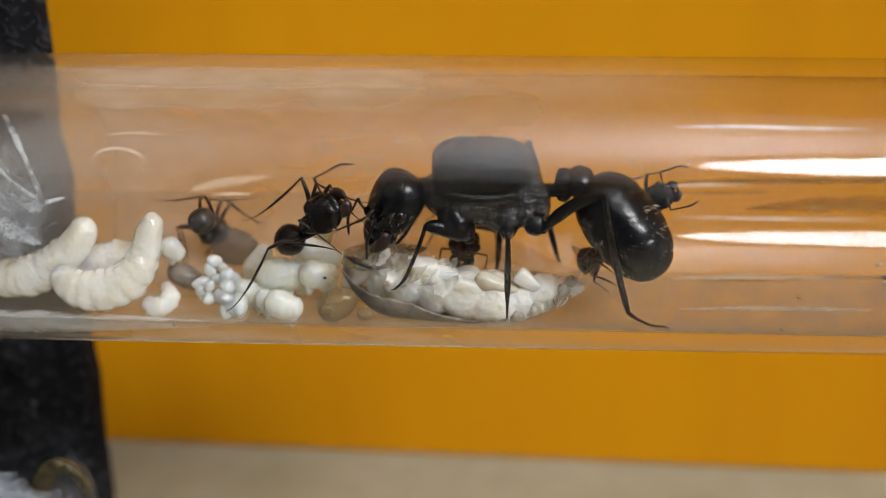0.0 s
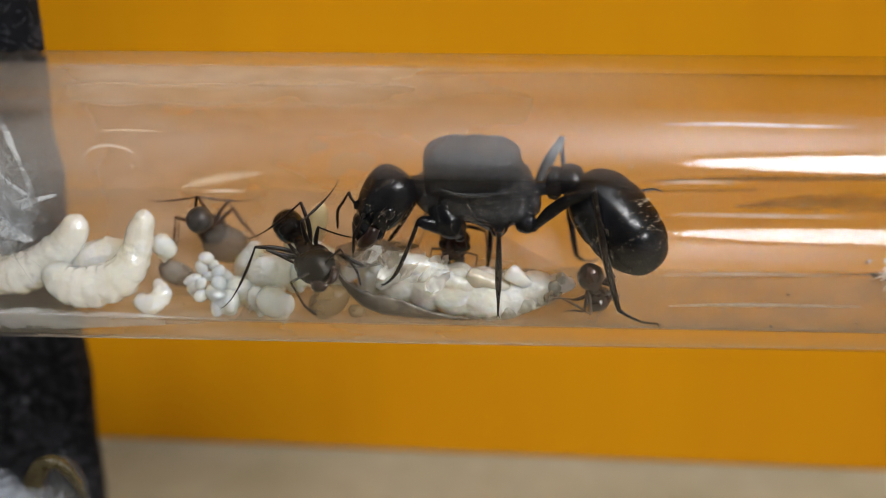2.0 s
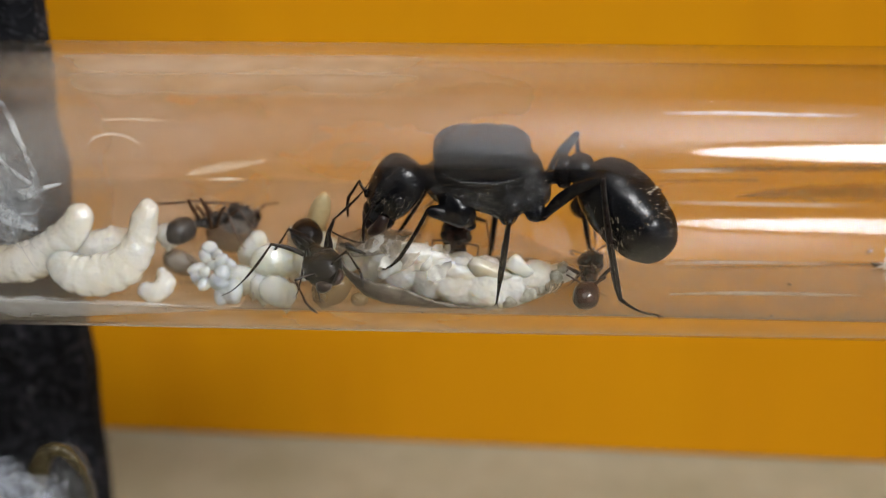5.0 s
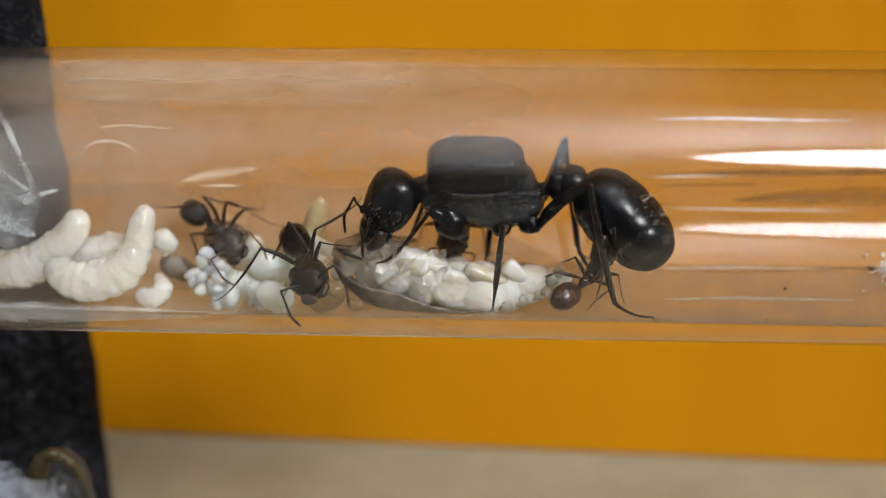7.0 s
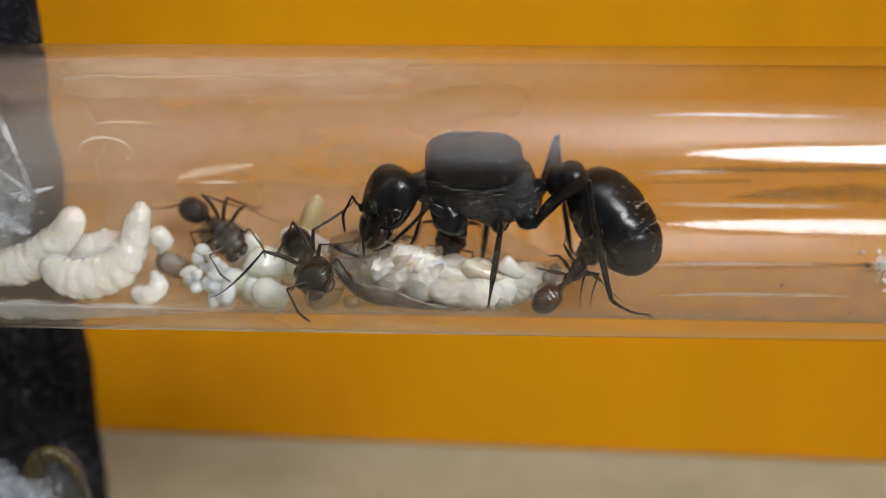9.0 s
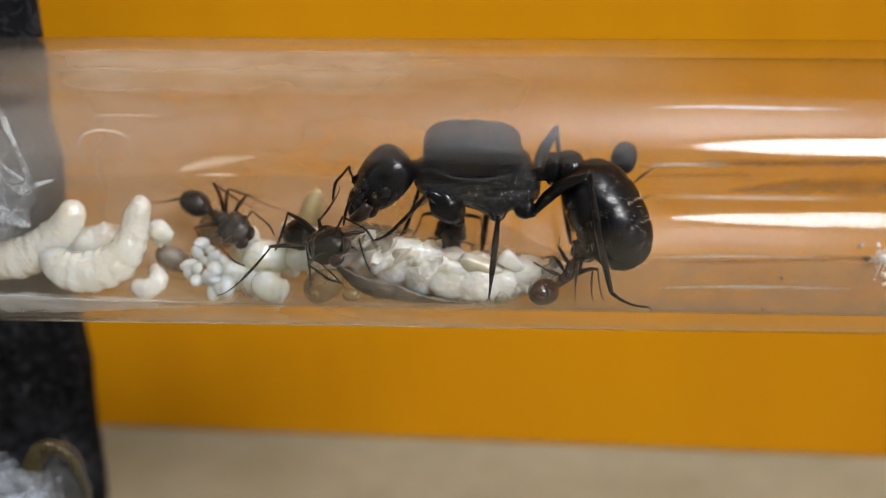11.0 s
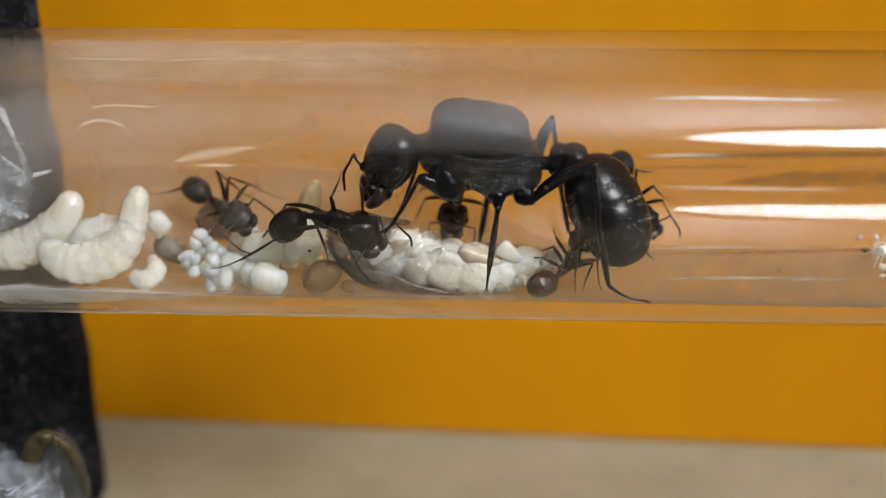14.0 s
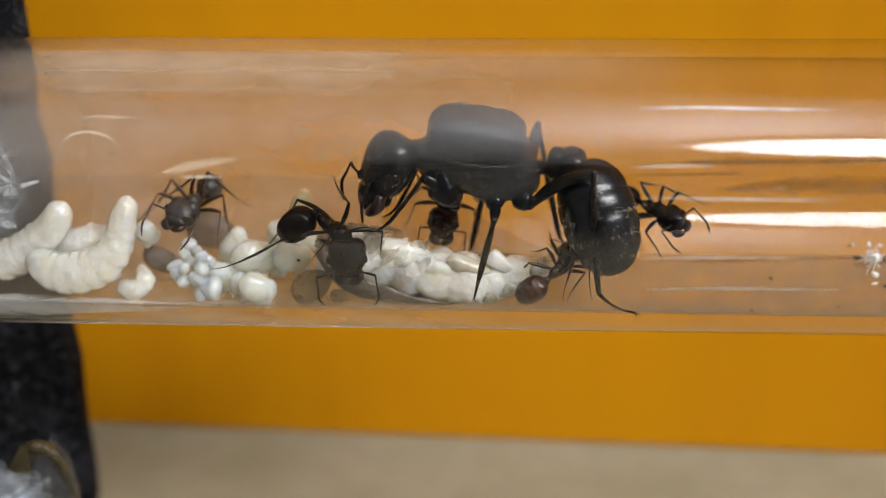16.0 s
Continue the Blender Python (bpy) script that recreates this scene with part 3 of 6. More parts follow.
    # gaster, built along its own +x from the joint
    gl, gw, gh = (6.3, 2.15, 2.0) if queen else (s * 2.05, s * 0.84, s * 0.82)
    bm = bmesh.new()
    ball(bm, (gl * 0.5, 0, 0), (gl * 0.52, gw, gh), (0, 0, 0), 56, 56, 0.86 if queen else 0.88, taper=0.08, bands=5, band=0.03)
    if queen:
        ball(bm, (gl * 0.90, 0, 0.1), (0.75, 0.95, 0.9), (0, 0, 0), 24, 16)
    a.gaster = part("gaster", bm, shiny, rt)
    bm = bmesh.new()
    for q in range(5):
        lo = -0.8 + 0.36 * q
        bristles(bm, (gl * 0.5, 0, 0), (gl * 0.52, gw * 0.94, gh * 0.94), 60 if queen else 16, gl * 0.05, 0.013 if queen else 0.007,
                 lambda u, lo=lo: lo < u.x < lo + 0.10, seed + 7 + q, (0.9, 0, 0))
    if queen:
        bristles(bm, (gl * 0.5, 0, 0), (gl * 0.52, gw * 0.94, gh * 0.94), 150, 0.28, 0.012, lambda u: u.x > -0.3, seed + 20, (0.9, 0, 0))
    tagged(part("gaster_bristles", bm, hair_pale, a.gaster, "pale bristles in rows"), kind="stuff")
    # head, built along +x from the neck; the queen's hangs down, its crown over the neck
    a.neck = Vector((3.45, 0, 0.15)) if queen else Vector((s * 1.02, 0, s * 0.12))
    hl, hw, hh = (4.2, 1.80, 1.45) if queen else (s * 1.90 * head_scale, s * 0.86 * head_scale, s * 0.70 * head_scale)
    hx, hr, hz = (1.43, 1.92, 1.08) if queen else (hl * 0.40, hl * 0.40, 0.0)
    bm = bmesh.new()
    if queen:
        rod(bm, [(-0.1, 0, 0), (0.5, 0, 0.4), (1.2, 0, 0.9)], [0.50, 0.55, 0.6], seg=16)
        ball(bm, (hx, 0, hz), (hr, hw, hh), (0, 0, 0), 64, 44, 0.82, taper=0.24, rough=0.015, scale=2)
        for sd in (-1, 1):
            rod(bm, [(hl * 0.50, sd * 0.45, hz + hh * 0.72), (hl * 0.58, sd * 0.55, hz + hh * 0.80), (hl * 0.66, sd * 0.62, hz + hh * 0.66)], [0.05, 0.10, 0.06], seg=8)
        ball(bm, (hl * 0.76, 0, hz - hh * 0.02), (0.55, hw * 0.66, hh * 0.60), (0, 0, 0), 36, 24, 0.85)
    else:
        rod(bm, [(-hl * 0.12, 0, 0), (hl * 0.12, 0, 0)], [hw * 0.28, hw * 0.3], seg=12)
        ball(bm, (hx, 0, 0), (hr, hw, hh), (0, 0, 0), 44, 30, 0.92, taper=0.12, rough=0.02, scale=2)
        for sd in (-1, 1):
            ball(bm, (hl * 0.22, sd * hw * 0.42, 0), (hl * 0.24, hw * 0.52, hh * 0.92), (0, 0, 0), 26, 18, 0.95)
        ball(bm, (hl * 0.72, 0, -hh * 0.12), (hl * 0.14, hw * 0.62, hh * 0.48), (0, 0, 0), 24, 14, 0.9)
    a.head = melt(part("head", bm, queen_smooth if queen else chitin, rt), 0.05 if queen else 0.03, 4)
    for sd in (-1, 1):
        bm = bmesh.new()
        ball(bm, (0, 0, 0), (hl * 0.085, hl * 0.05, hl * 0.085), (0, 0, 0), 16, 12)
        part("eye", bm, eye_black, a.head, at=(1.55, sd * hw * 0.90, hz + 0.25) if queen else (hl * 0.46, sd * hw * 0.90, hh * 0.22))
        bm = bmesh.new()
        mz = hz + 0.1 if queen else -hh * 0.26
        rod(bm, [(hl * 0.70, sd * hw * 0.46, mz), (hl * 0.84, sd * hw * 0.50, mz - hh * 0.03), (hl * 0.96, sd * hw * 0.28, mz - hh * 0.06), (hl * 1.0, sd * hw * 0.05, mz - hh * 0.06)],
            [hw * 0.28, hw * 0.31, hw * 0.24, hw * 0.09], seg=14, flat=0.7)
        for q in range(4):
            ball(bm, (hl * (0.88 + 0.03 * q), sd * hw * (0.18 - 0.045 * q), mz - hh * 0.06), (hw * 0.07, hw * 0.09, hw * 0.05), seg=6, rings=4)
        part("mandible", bm, jaw_brown, a.head, "reddish toothed mandible")
        bm = bmesh.new()
        if queen:
            o = Vector((2.55, sd * 0.70, hz + hh * 0.68))
            e = o + Vector((-0.30, sd * 0.60, 0.45))
            f = e + Vector((1.30, sd * 0.15, -0.10))
            g = f + Vector((0.95, -sd * 0.05, -0.55))
            r = 0.085
        else:
            o = Vector((hl * 0.68, sd * hw * 0.38, hh * 0.38))
            e = o + Vector((hl * 0.12, sd * hl * 0.46, hl * 0.18))
            f = e + Vector((hl * 0.50, sd * hl * 0.02, -hl * 0.36))
            g = f + Vector((hl * 0.18, -sd * hl * 0.10, -hl * 0.22))
            r = hw * 0.058
        rod(bm, [o, (o + e) / 2 + Vector((0, 0, hl * 0.02)), e], [r, r * 0.9, r * 1.2], seg=8)
        rod(bm, [e, (e + f) / 2, f, g], [r * 0.8, r * 0.9, r * 1.1, r * 1.25, r * 0.8], seg=8, n=6, segs=11, groove=0.3)
        part("antenna", bm, legs_mat, a.head, "elbowed brown antenna")
    bm = bmesh.new()
    bristles(bm, (hx, 0, hz), (hr, hw, hh), 90 if queen else 40, hl * 0.06, 0.007 if queen else 0.006, lambda u: u.x > -0.3, seed + 40, (0.7, 0, 0))
    tagged(part("head_bristles", bm, hair_pale, a.head, "fine pale bristles"), kind="stuff")
    # legs: coxa fixed; femur and tibia swing
    a.legs = []
    r = 0.31 if queen else s * 0.115
    hips = [(0.85, 1.05, -2.55), (-1.35, 1.30, -2.20), (-3.25, 1.15, -1.95)] if queen else [(s * 0.50, s * 0.34, -s * 0.30), (-s * 0.05, s * 0.30, -s * 0.34), (-s * 0.42, s * 0.28, -s * 0.34)]
    for q, h in enumerate(hips):
        for sd in (-1, 1):
            hip = Vector((h[0], sd * h[1], h[2]))
            lf, lt = ((2.75, 3.3), (3.3, 4.1), (4.9, 6.9))[q] if queen else (s * leg_scale * (2.0, 2.1, 2.6)[q], s * leg_scale * (1.9, 2.1, 2.7)[q])
            bm = bmesh.new()
            if queen:
                top = (Vector((2.0, sd * 0.85, -0.55)), Vector((-1.25, sd * 1.0, -1.45)), Vector((-2.55, sd * 0.85, -1.35)))[q]
                fat = (0.95, 0.62, 0.66)[q]
                rod(bm, [top, top.lerp(hip, 0.45) + Vector(((0.10, 0, 0)[q], sd * 0.15, 0)), top.lerp(hip, 0.82), hip], [fat * 0.75, fat, fat * 0.72, fat * 0.36], seg=24, n=8, rough=0.10)
                ball(bm, hip, (fat * 0.36, fat * 0.36, fat * 0.36), (0, 0, 0), 16, 12)
            else:
                ln = (s * 0.24, s * 0.17, s * 0.2)
                ball(bm, hip + Vector((0.0, -sd * ln[1] * 0.4, ln[2] * 0.5)), ln, (sd * 20, 60, 0), 24, 16, taper=0.35, rough=0.05, scale=3)
                hip = hip + Vector((0, sd * ln[1] * 0.2, -ln[2] * 0.35))
            part("coxa", bm, queen_smooth if queen else chitin, rt)
            fat = r * ((1.55, 1.0, 1.15)[q] if queen else 1.05)
            bm = bmesh.new()
            rod(bm, [(0, 0, 0), (lf * 0.3, 0, lf * 0.05), (lf * 0.62, 0, lf * 0.06), (lf * 0.9, 0, lf * 0.015), (lf, 0, 0)], [r * 0.62, fat, fat, fat * 0.72, r * 0.58], seg=14, n=5)
            fe = part("femur", bm, queen_smooth if queen else legs_mat, rt)
            bm = bmesh.new()
            rod(bm, [(0, 0, 0), (lt * 0.12, 0, -lt * 0.01), (lt * 0.5, 0, -lt * 0.02), (lt * 0.85, 0, -lt * 0.01), (lt, 0, 0)], [r * (0.38 if q == 0 else k) for k in (0.50, 0.44, 0.64, 0.58, 0.40)], seg=12, n=5)
            ti = part("tibia", bm, legs_mat, rt)
            bm = bmesh.new()
            w = (1.0, 1.0, 1.7)[q] if queen else s * leg_scale * (0.9, 1.0, 1.3)[q]
            bend = (0.35, 0.35, 1.0)[q] if queen else 0.22
            rod(bm, [(lt, 0, 0), (lt + w * (0.6 - 0.38 * bend), 0, w * 0.35 * bend), (lt + w * (1.0 - 0.62 * bend), 0, w * 0.80 * bend), (lt + w * (1.3 - 0.9 * bend), 0, w * 1.3 * bend)], [r * 0.42, r * 0.30, r * 0.24, r * 0.2], seg=7, n=6, segs=5, groove=0.35)
            tip = Vector((lt + w * (1.3 - 0.9 * bend), 0, w * 1.3 * bend))
            for z in (-1, 1):
                rod(bm, [tip, tip + Vector((w * 0.06, z * w * 0.07, w * 0.10)), tip + Vector((w * 0.15, z * w * 0.12, w * 0.14))], [r * 0.14, r * 0.1, r * 0.03], seg=5, n=2)
            part("tarsus", bm, legs_mat, ti)
            bm = bmesh.new()
            bristles(bm, (lt * 0.55, 0, 0), (lt * 0.5, r * 0.5, r * 0.5), 60 if queen else 34, r * 0.8, 0.006 if queen else 0.004, lambda u: True, seed + q, (0.7, 0, 0))
            tagged(part("tibia_bristles", bm, hair_pale, ti, "fine pale bristles"), kind="stuff")
            a.legs.append((hip, sd, fe, ti, lf, lt if queen else lt + w * 1.1))
    return a


# leg order: front near/far, middle near/far, hind near/far depends on which side faces the viewer (-y side first)
def axes(f, up):
    """A turn whose +x is f and whose +z leans to up."""
    x = Vector(f).normalized()
    y = Vector(up).cross(x).normalized()
    z = x.cross(y)
    return Matrix((x, y, z)).transposed().to_4x4()


def stance(a, t, front, back, head_to, tail_to, up=(0, 0, 1), head_up=None):
    """At t seconds the thorax runs from back to front; the head points to one point and the gaster to another."""
    a.stances.append((t, Vector(front), Vector(back), Vector(head_to), Vector(tail_to), Vector(up), Vector(head_up or up)))


def foot(a, leg, *steps, knee=None):
    """Steps (t, point) of one leg's foot; between them it moves evenly. knee: the way in which its knee points, in the world."""
    a.feet[leg] = steps
    if knee:
        a.poles[leg] = Vector(knee)


def foot_at(steps, t):
    if t <= steps[0][0]:
        return Vector(steps[0][1])
    for (t0, p0), (t1, p1) in zip(steps, steps[1:]):
        if t <= t1:
            return Vector(p0).lerp(Vector(p1), (t - t0) / (t1 - t0))
    return Vector(steps[-1][1])


def inside_tube(p, most=6.35):
    r = math.hypot(p.y, p.z)
    return Vector((p.x, p.y * most / r, p.z * most / r)) if r > most else p


def perform(a):
    """Keys the ant's thorax, head, gaster and legs along its stances."""
    body, head, tail = [], [], []
    swing = [([], []) for _ in a.legs]
    for t, f, b, h, g, up, hup in a.stances:
        m = Matrix.Translation(M((f + b) / 2)) @ axes(f - b, up)
        body.append((t, m))
        inv = m.inverted()
        turn = inv.to_3x3()
        loc = lambda p: (inv @ M(p)) * 1000
        head.append((t, Matrix.Translation(a.neck * 0.001) @ axes(loc(h) - a.neck, turn @ hup)))
        tail.append((t, Matrix.Translation(a.tail_joint * 0.001) @ axes(loc(g) - a.tail_joint, turn @ up)))
        for i, (hip, sd, fe, ti, lf, lt) in enumerate(a.legs):
            if i in a.feet:
                p = loc(inside_tube(foot_at(a.feet[i], t)))
            else:
                p = hip + Vector(((1.7, 0.1, -1.9)[i // 2], sd * 2.1, -1.3)) * a.s * 1.2 * a.reach
                q = (m @ (p * 0.001)) * 1000
                p = loc(inside_tube(Vector((q.x, q.y, q.z - AXIS))))
            d = p - hip
            L = min(d.length, (lf + lt) * 0.985)
            L = max(L, abs(lf - lt) + 0.3)
            u = d.normalized()
            side_out = 0.1 if i == 4 else 0.2
            pole = Vector(((0.15, 0.0, 0.5 if i == 4 else -0.45)[i // 2], sd * (0.95, 0.95, side_out)[i // 2], (0.5, 0.5, 1.0)[i // 2]))
            if i in a.poles:
                pole = turn @ a.poles[i]
            pole = (pole - pole.dot(u) * u).normalized()
            c = (lf ** 2 + L * L - lt ** 2) / (2 * lf * L)
            c = max(-1, min(1, c))
            knee = hip + (u * c + pole * math.sqrt(1 - c * c)) * lf
            end = hip + u * L
            swing[i][0].append((t, Matrix.Translation(hip * 0.001) @ axes(knee - hip, pole)))
            swing[i][1].append((t, Matrix.Translation(knee * 0.001) @ axes(end - knee, pole)))
    walk(a.root, body)
    walk(a.head, head)
    walk(a.gaster, tail)
    for (hip, sd, fe, ti, lf, lt), (r1, r2) in zip(a.legs, swing):
        walk(fe, r1)
        walk(ti, r2)


queen = make_ant("queen_ant", "large glossy black queen ant standing over the dead insect", 3.0, queen_black, queen_smooth, leg_dark, True, 3)
porter = make_ant("worker_ant", "dark brown worker ant clambering over the white brood", 1.12, worker_black, worker_black, leg_dark, False, 11, 1.18, 0.9)
forager = make_ant("worker_ant", "small reddish brown worker ant under the queen's gaster", 0.90, worker_brown, worker_brown, leg_brown, False, 23, 1.0, 0.68)
feeder = make_ant("worker_ant", "reddish black worker ant feeding behind the dead insect", 1.05, worker_brown, worker_black, leg_brown, False, 31, 1.05, 0.7)
climber = make_ant("worker_ant", "small dark worker ant climbing out behind the queen", 0.95, worker_black, worker_black, leg_dark, False, 41, 1.0, 0.7)
nurse = make_ant("worker_ant", "dark worker ant paled as if by haze, tending brood at the back wall", 0.95, worker_hazed, worker_hazed, leg_brown, False, 53, 1.2, 0.92)


# ---- brood, seeds and the dead insect ----
def soft_thing(name, build, material, label, category, group=""):
    bm = bmesh.new()
    build(bm)
    ob = finish(name, bm, material)
    ob.location = M((0, 0, 0))
    return tagged(settle(ob), label, category, group)


def larva(pts, radii, label, segs=11):
    """A plump grub: overlapping soft body rings along a curved line, fused into one skin."""
    def build(bm):
        line = smooth_line(pts, 16)
        m = len(line) - 1
        step = sum((line[q + 1] - line[q]).length for q in range(m)) / segs
        for k in range(segs):
            u = (k + 0.5) / segs
            i = min(m - 1, int(u * m))
            d = line[i + 1] - line[max(0, i - 1)]
            r = float(np.interp(u, np.linspace(0, 1, len(radii)), radii)) * (1 + 0.05 * noise.noise(line[i] * 1.7))
            e = d.to_track_quat("X", "Z").to_euler()
            deg = [math.degrees(q) for q in e]
            ball(bm, line[i], (max(step * 1.45, r * 0.85), r, r * 0.98), deg, 26, 18, rough=0.05, scale=1.2)
            for w in (-2.3, -1.4, -0.5):
                w += 0.5 * noise.noise(line[i] * 2.3 + Vector((w, 0, 0)))
                side = Euler(e).to_matrix() @ Vector((0, math.cos(2.2 + w), math.sin(2.2 + w)))
                ball(bm, line[i] + side * r * (0.80 + 0.10 * noise.noise(line[i] * 3 + side)), (step * 0.46, r * 0.27, r * 0.24), deg, 12, 8)
    return wrinkle(melt(soft_thing("larva", build, cream, label, "larva", "ant brood"), 0.06, 15), 0.9, 0.16)


larva([(-29.63, 0.40, -5.29), (-27.88, 0.30, -5.07), (-26.30, 0.40, -4.29), (-25.13, 0.50, -3.24), (-24.61, 0.60, -2.50), (-24.46, 0.70, -2.12)], [1.15, 1.30, 1.20, 1.0, 0.90, 0.78], "plump cream ant larva with its head raised beside cotton", 13)
larva([(-25.06, 1.00, -4.76), (-23.93, 1.00, -4.53), (-22.79, 1.10, -4.26), (-21.93, 1.20, -4.08)], [0.85, 1.2, 1.15, 0.8], "short cream ant larva behind a curled one", 8)
larva([(-25.74, -0.20, -4.58), (-24.98, -0.60, -5.31), (-23.33, -0.80, -5.32), (-21.79, -0.70, -4.77), (-20.97, -0.40, -3.69), (-20.69, -0.10, -2.69), (-20.50, 0.10, -2.01), (-20.40, 0.20, -1.70)], [0.85, 1.15, 1.30, 1.22, 1.0, 0.84, 0.76, 0.66], "large curled cream ant larva with a narrow raised head", 15)
larva([(-20.89, -0.50, -6.29), (-20.14, -0.80, -6.46), (-19.53, -0.50, -5.91), (-19.88, 0.00, -5.40)], [0.52, 0.68, 0.58, 0.34], "small curled translucent white ant larva", 8)


def pupa(c, r, turn, label, material=milky):
    def build(bm):
        ball(bm, c, r, turn, 24, 16, 0.95, taper=0.15, rough=0.05, scale=1.5, bands=4, band=0.03)
        m = Euler([radians(a) for a in turn]).to_matrix()
        ball(bm, Vector(c) + m @ Vector((r[0] * 0.7, 0, 0)), (r[0] * 0.45, r[1] * 0.7, r[2] * 0.7), turn, 18, 12, rough=0.05, scale=2)
        for w in (-0.6, 0.2, 0.7):
            ball(bm, Vector(c) + m @ Vector((r[0] * w, -r[1] * 0.35, -r[2] * 0.78)), (r[0] * 0.22, r[1] * 0.25, r[2] * 0.32), turn, 12, 8)
    return wrinkle(melt(soft_thing("pupa", build, material, label, "pupa", "ant brood"), 0.06, 3), 1.1, 0.26)


pupa((-19.59, 1.00, -3.52), (0.72, 0.70, 0.74), (0, 40, 0), "small rounded pearly white pupa beside a larva", eggy)
pupa((-13.22, 0.80, -4.97), (1.55, 1.1, 1.1), (0, 6, 20), "oval milky white pupa in the brood pile")
pupa((-14.94, 2.00, -4.98), (1.3, 0.8, 0.8), (0, -60, 0), "upright pointed milky pupa in the brood pile")
pupa((-12.97, -1.00, -6.04), (1.05, 0.95, 0.98), (0, 10, 0), "glassy white pupa with stubs resting on the tube floor", eggy)
pupa((-14.02, -0.60, -6.04), (0.55, 0.6, 0.9), (0, 8, 0), "narrow milky pupa pressed against a larger one", eggy)
pupa((-15.10, 0.00, -5.78), (0.95, 0.8, 0.9), (0, 10, 0), "milky pupa half hidden in the brood pile")
pupa((-11.18, 0.80, -4.94), (1.15, 0.95, 0.95), (0, 0, 30), "round pearly pupa with one black speck")
pupa((-11.46, 2.50, -4.27), (1.5, 0.8, 0.85), (0, 20, 0), "pale pupa behind the brood pile")


def eye_speck():
    soft_thing("speck", lambda bm: ball(bm, (-10.60, -0.20, -4.67), (0.11, 0.08, 0.09), seg=10, rings=6), dirt_dark, "tiny black speck on a white pupa", "speck")


eye_speck()


def egg_clump():
    """Eggs heaped in an uneven chain; each egg is a part."""
    mid = (-16.86, 0.00, -5.16)
    clump = base("egg_clump", mid, "clump of tiny glossy whitish ant eggs", "eggs", "ant brood")
    bm = bmesh.new()
    ball(bm, (0, 0, 0), (0.55, 0.38, 0.39), (0, 30, 0), 20, 14, taper=0.12, rough=0.10, scale=2.4)
    egg = part("egg", bm, eggy, clump)
    egg.location = (0, 0, 0)
    rnd = random.Random(9)
    spots = [(-17.01, 0.40, -3.99), (-17.28, 0.20, -4.55), (-16.68, 0.50, -4.46), (-17.75, 0.00, -5.18), (-17.81, -0.20, -5.62), (-17.27, -0.40, -5.26), (-17.21, -0.60, -5.88), (-17.69, -0.00, -6.05), (-16.87, 0.00, -4.95),
             (-16.33, 0.00, -4.72), (-15.97, 0.10, -4.91), (-16.24, -0.30, -5.22), (-16.41, -0.60, -5.73), (-16.01, -0.70, -5.88), (-15.81, -0.90, -6.32), (-16.22, -0.80, -6.34), (-15.48, -0.80, -6.04)]
    for k, sp in enumerate(spots):
        o = egg if k == 0 else new("egg", egg.data)
        o.parent = clump
        o.matrix_basis = pose(0, 0, 0, rnd.uniform(0, 90), rnd.uniform(-60, 60), rnd.uniform(0, 180)) @ Matrix.Scale(rnd.uniform(0.75, 1.1) * (1.32 if k > 8 else 0.98), 4)
        o.scale = (o.scale[0] * rnd.uniform(0.9, 1.3), o.scale[1], o.scale[2])
        o.location = (Vector(sp) - Vector(mid)) * 0.001


egg_clump()


def seed_thing(c, r, turn, material, label, ridge=0.0):
    def build(bm):
        ball(bm, c, r, turn, 30, 22, 0.92, taper=0.22, rough=0.07, scale=1.1, bands=7 if ridge else 0, band=ridge)
    soft_thing("seed", build, material, label, "seed", "stored seeds")


seed_thing((-9.77, -1.20, -5.80), (1.2, 1.1, 1.0), (0, -30, 0), seed_amber, "translucent amber seed below the brood")
seed_thing((-8.11, -1.80, -6.11), (0.5, 0.42, 0.4), (0, 0, 0), seed_amber, "small brown seed beside the dead insect")
seed_thing((-16.48, 3.60, -4.55), (1.55, 0.9, 1.25), (0, 20, 0), seed_grey, "fuzzy grey-brown seed husk behind the eggs", 0.03)
seed_thing((-19.22, 2.00, -5.79), (1.2, 0.8, 0.75), (0, 25, 0), seed_dusky, "dusky grey translucent seed behind the brood")
seed_thing((-11.27, 4.20, -3.70), (1.75, 0.8, 0.75), (0, -72, 0), seed_straw, "straw-coloured pointed seed at the back wall")


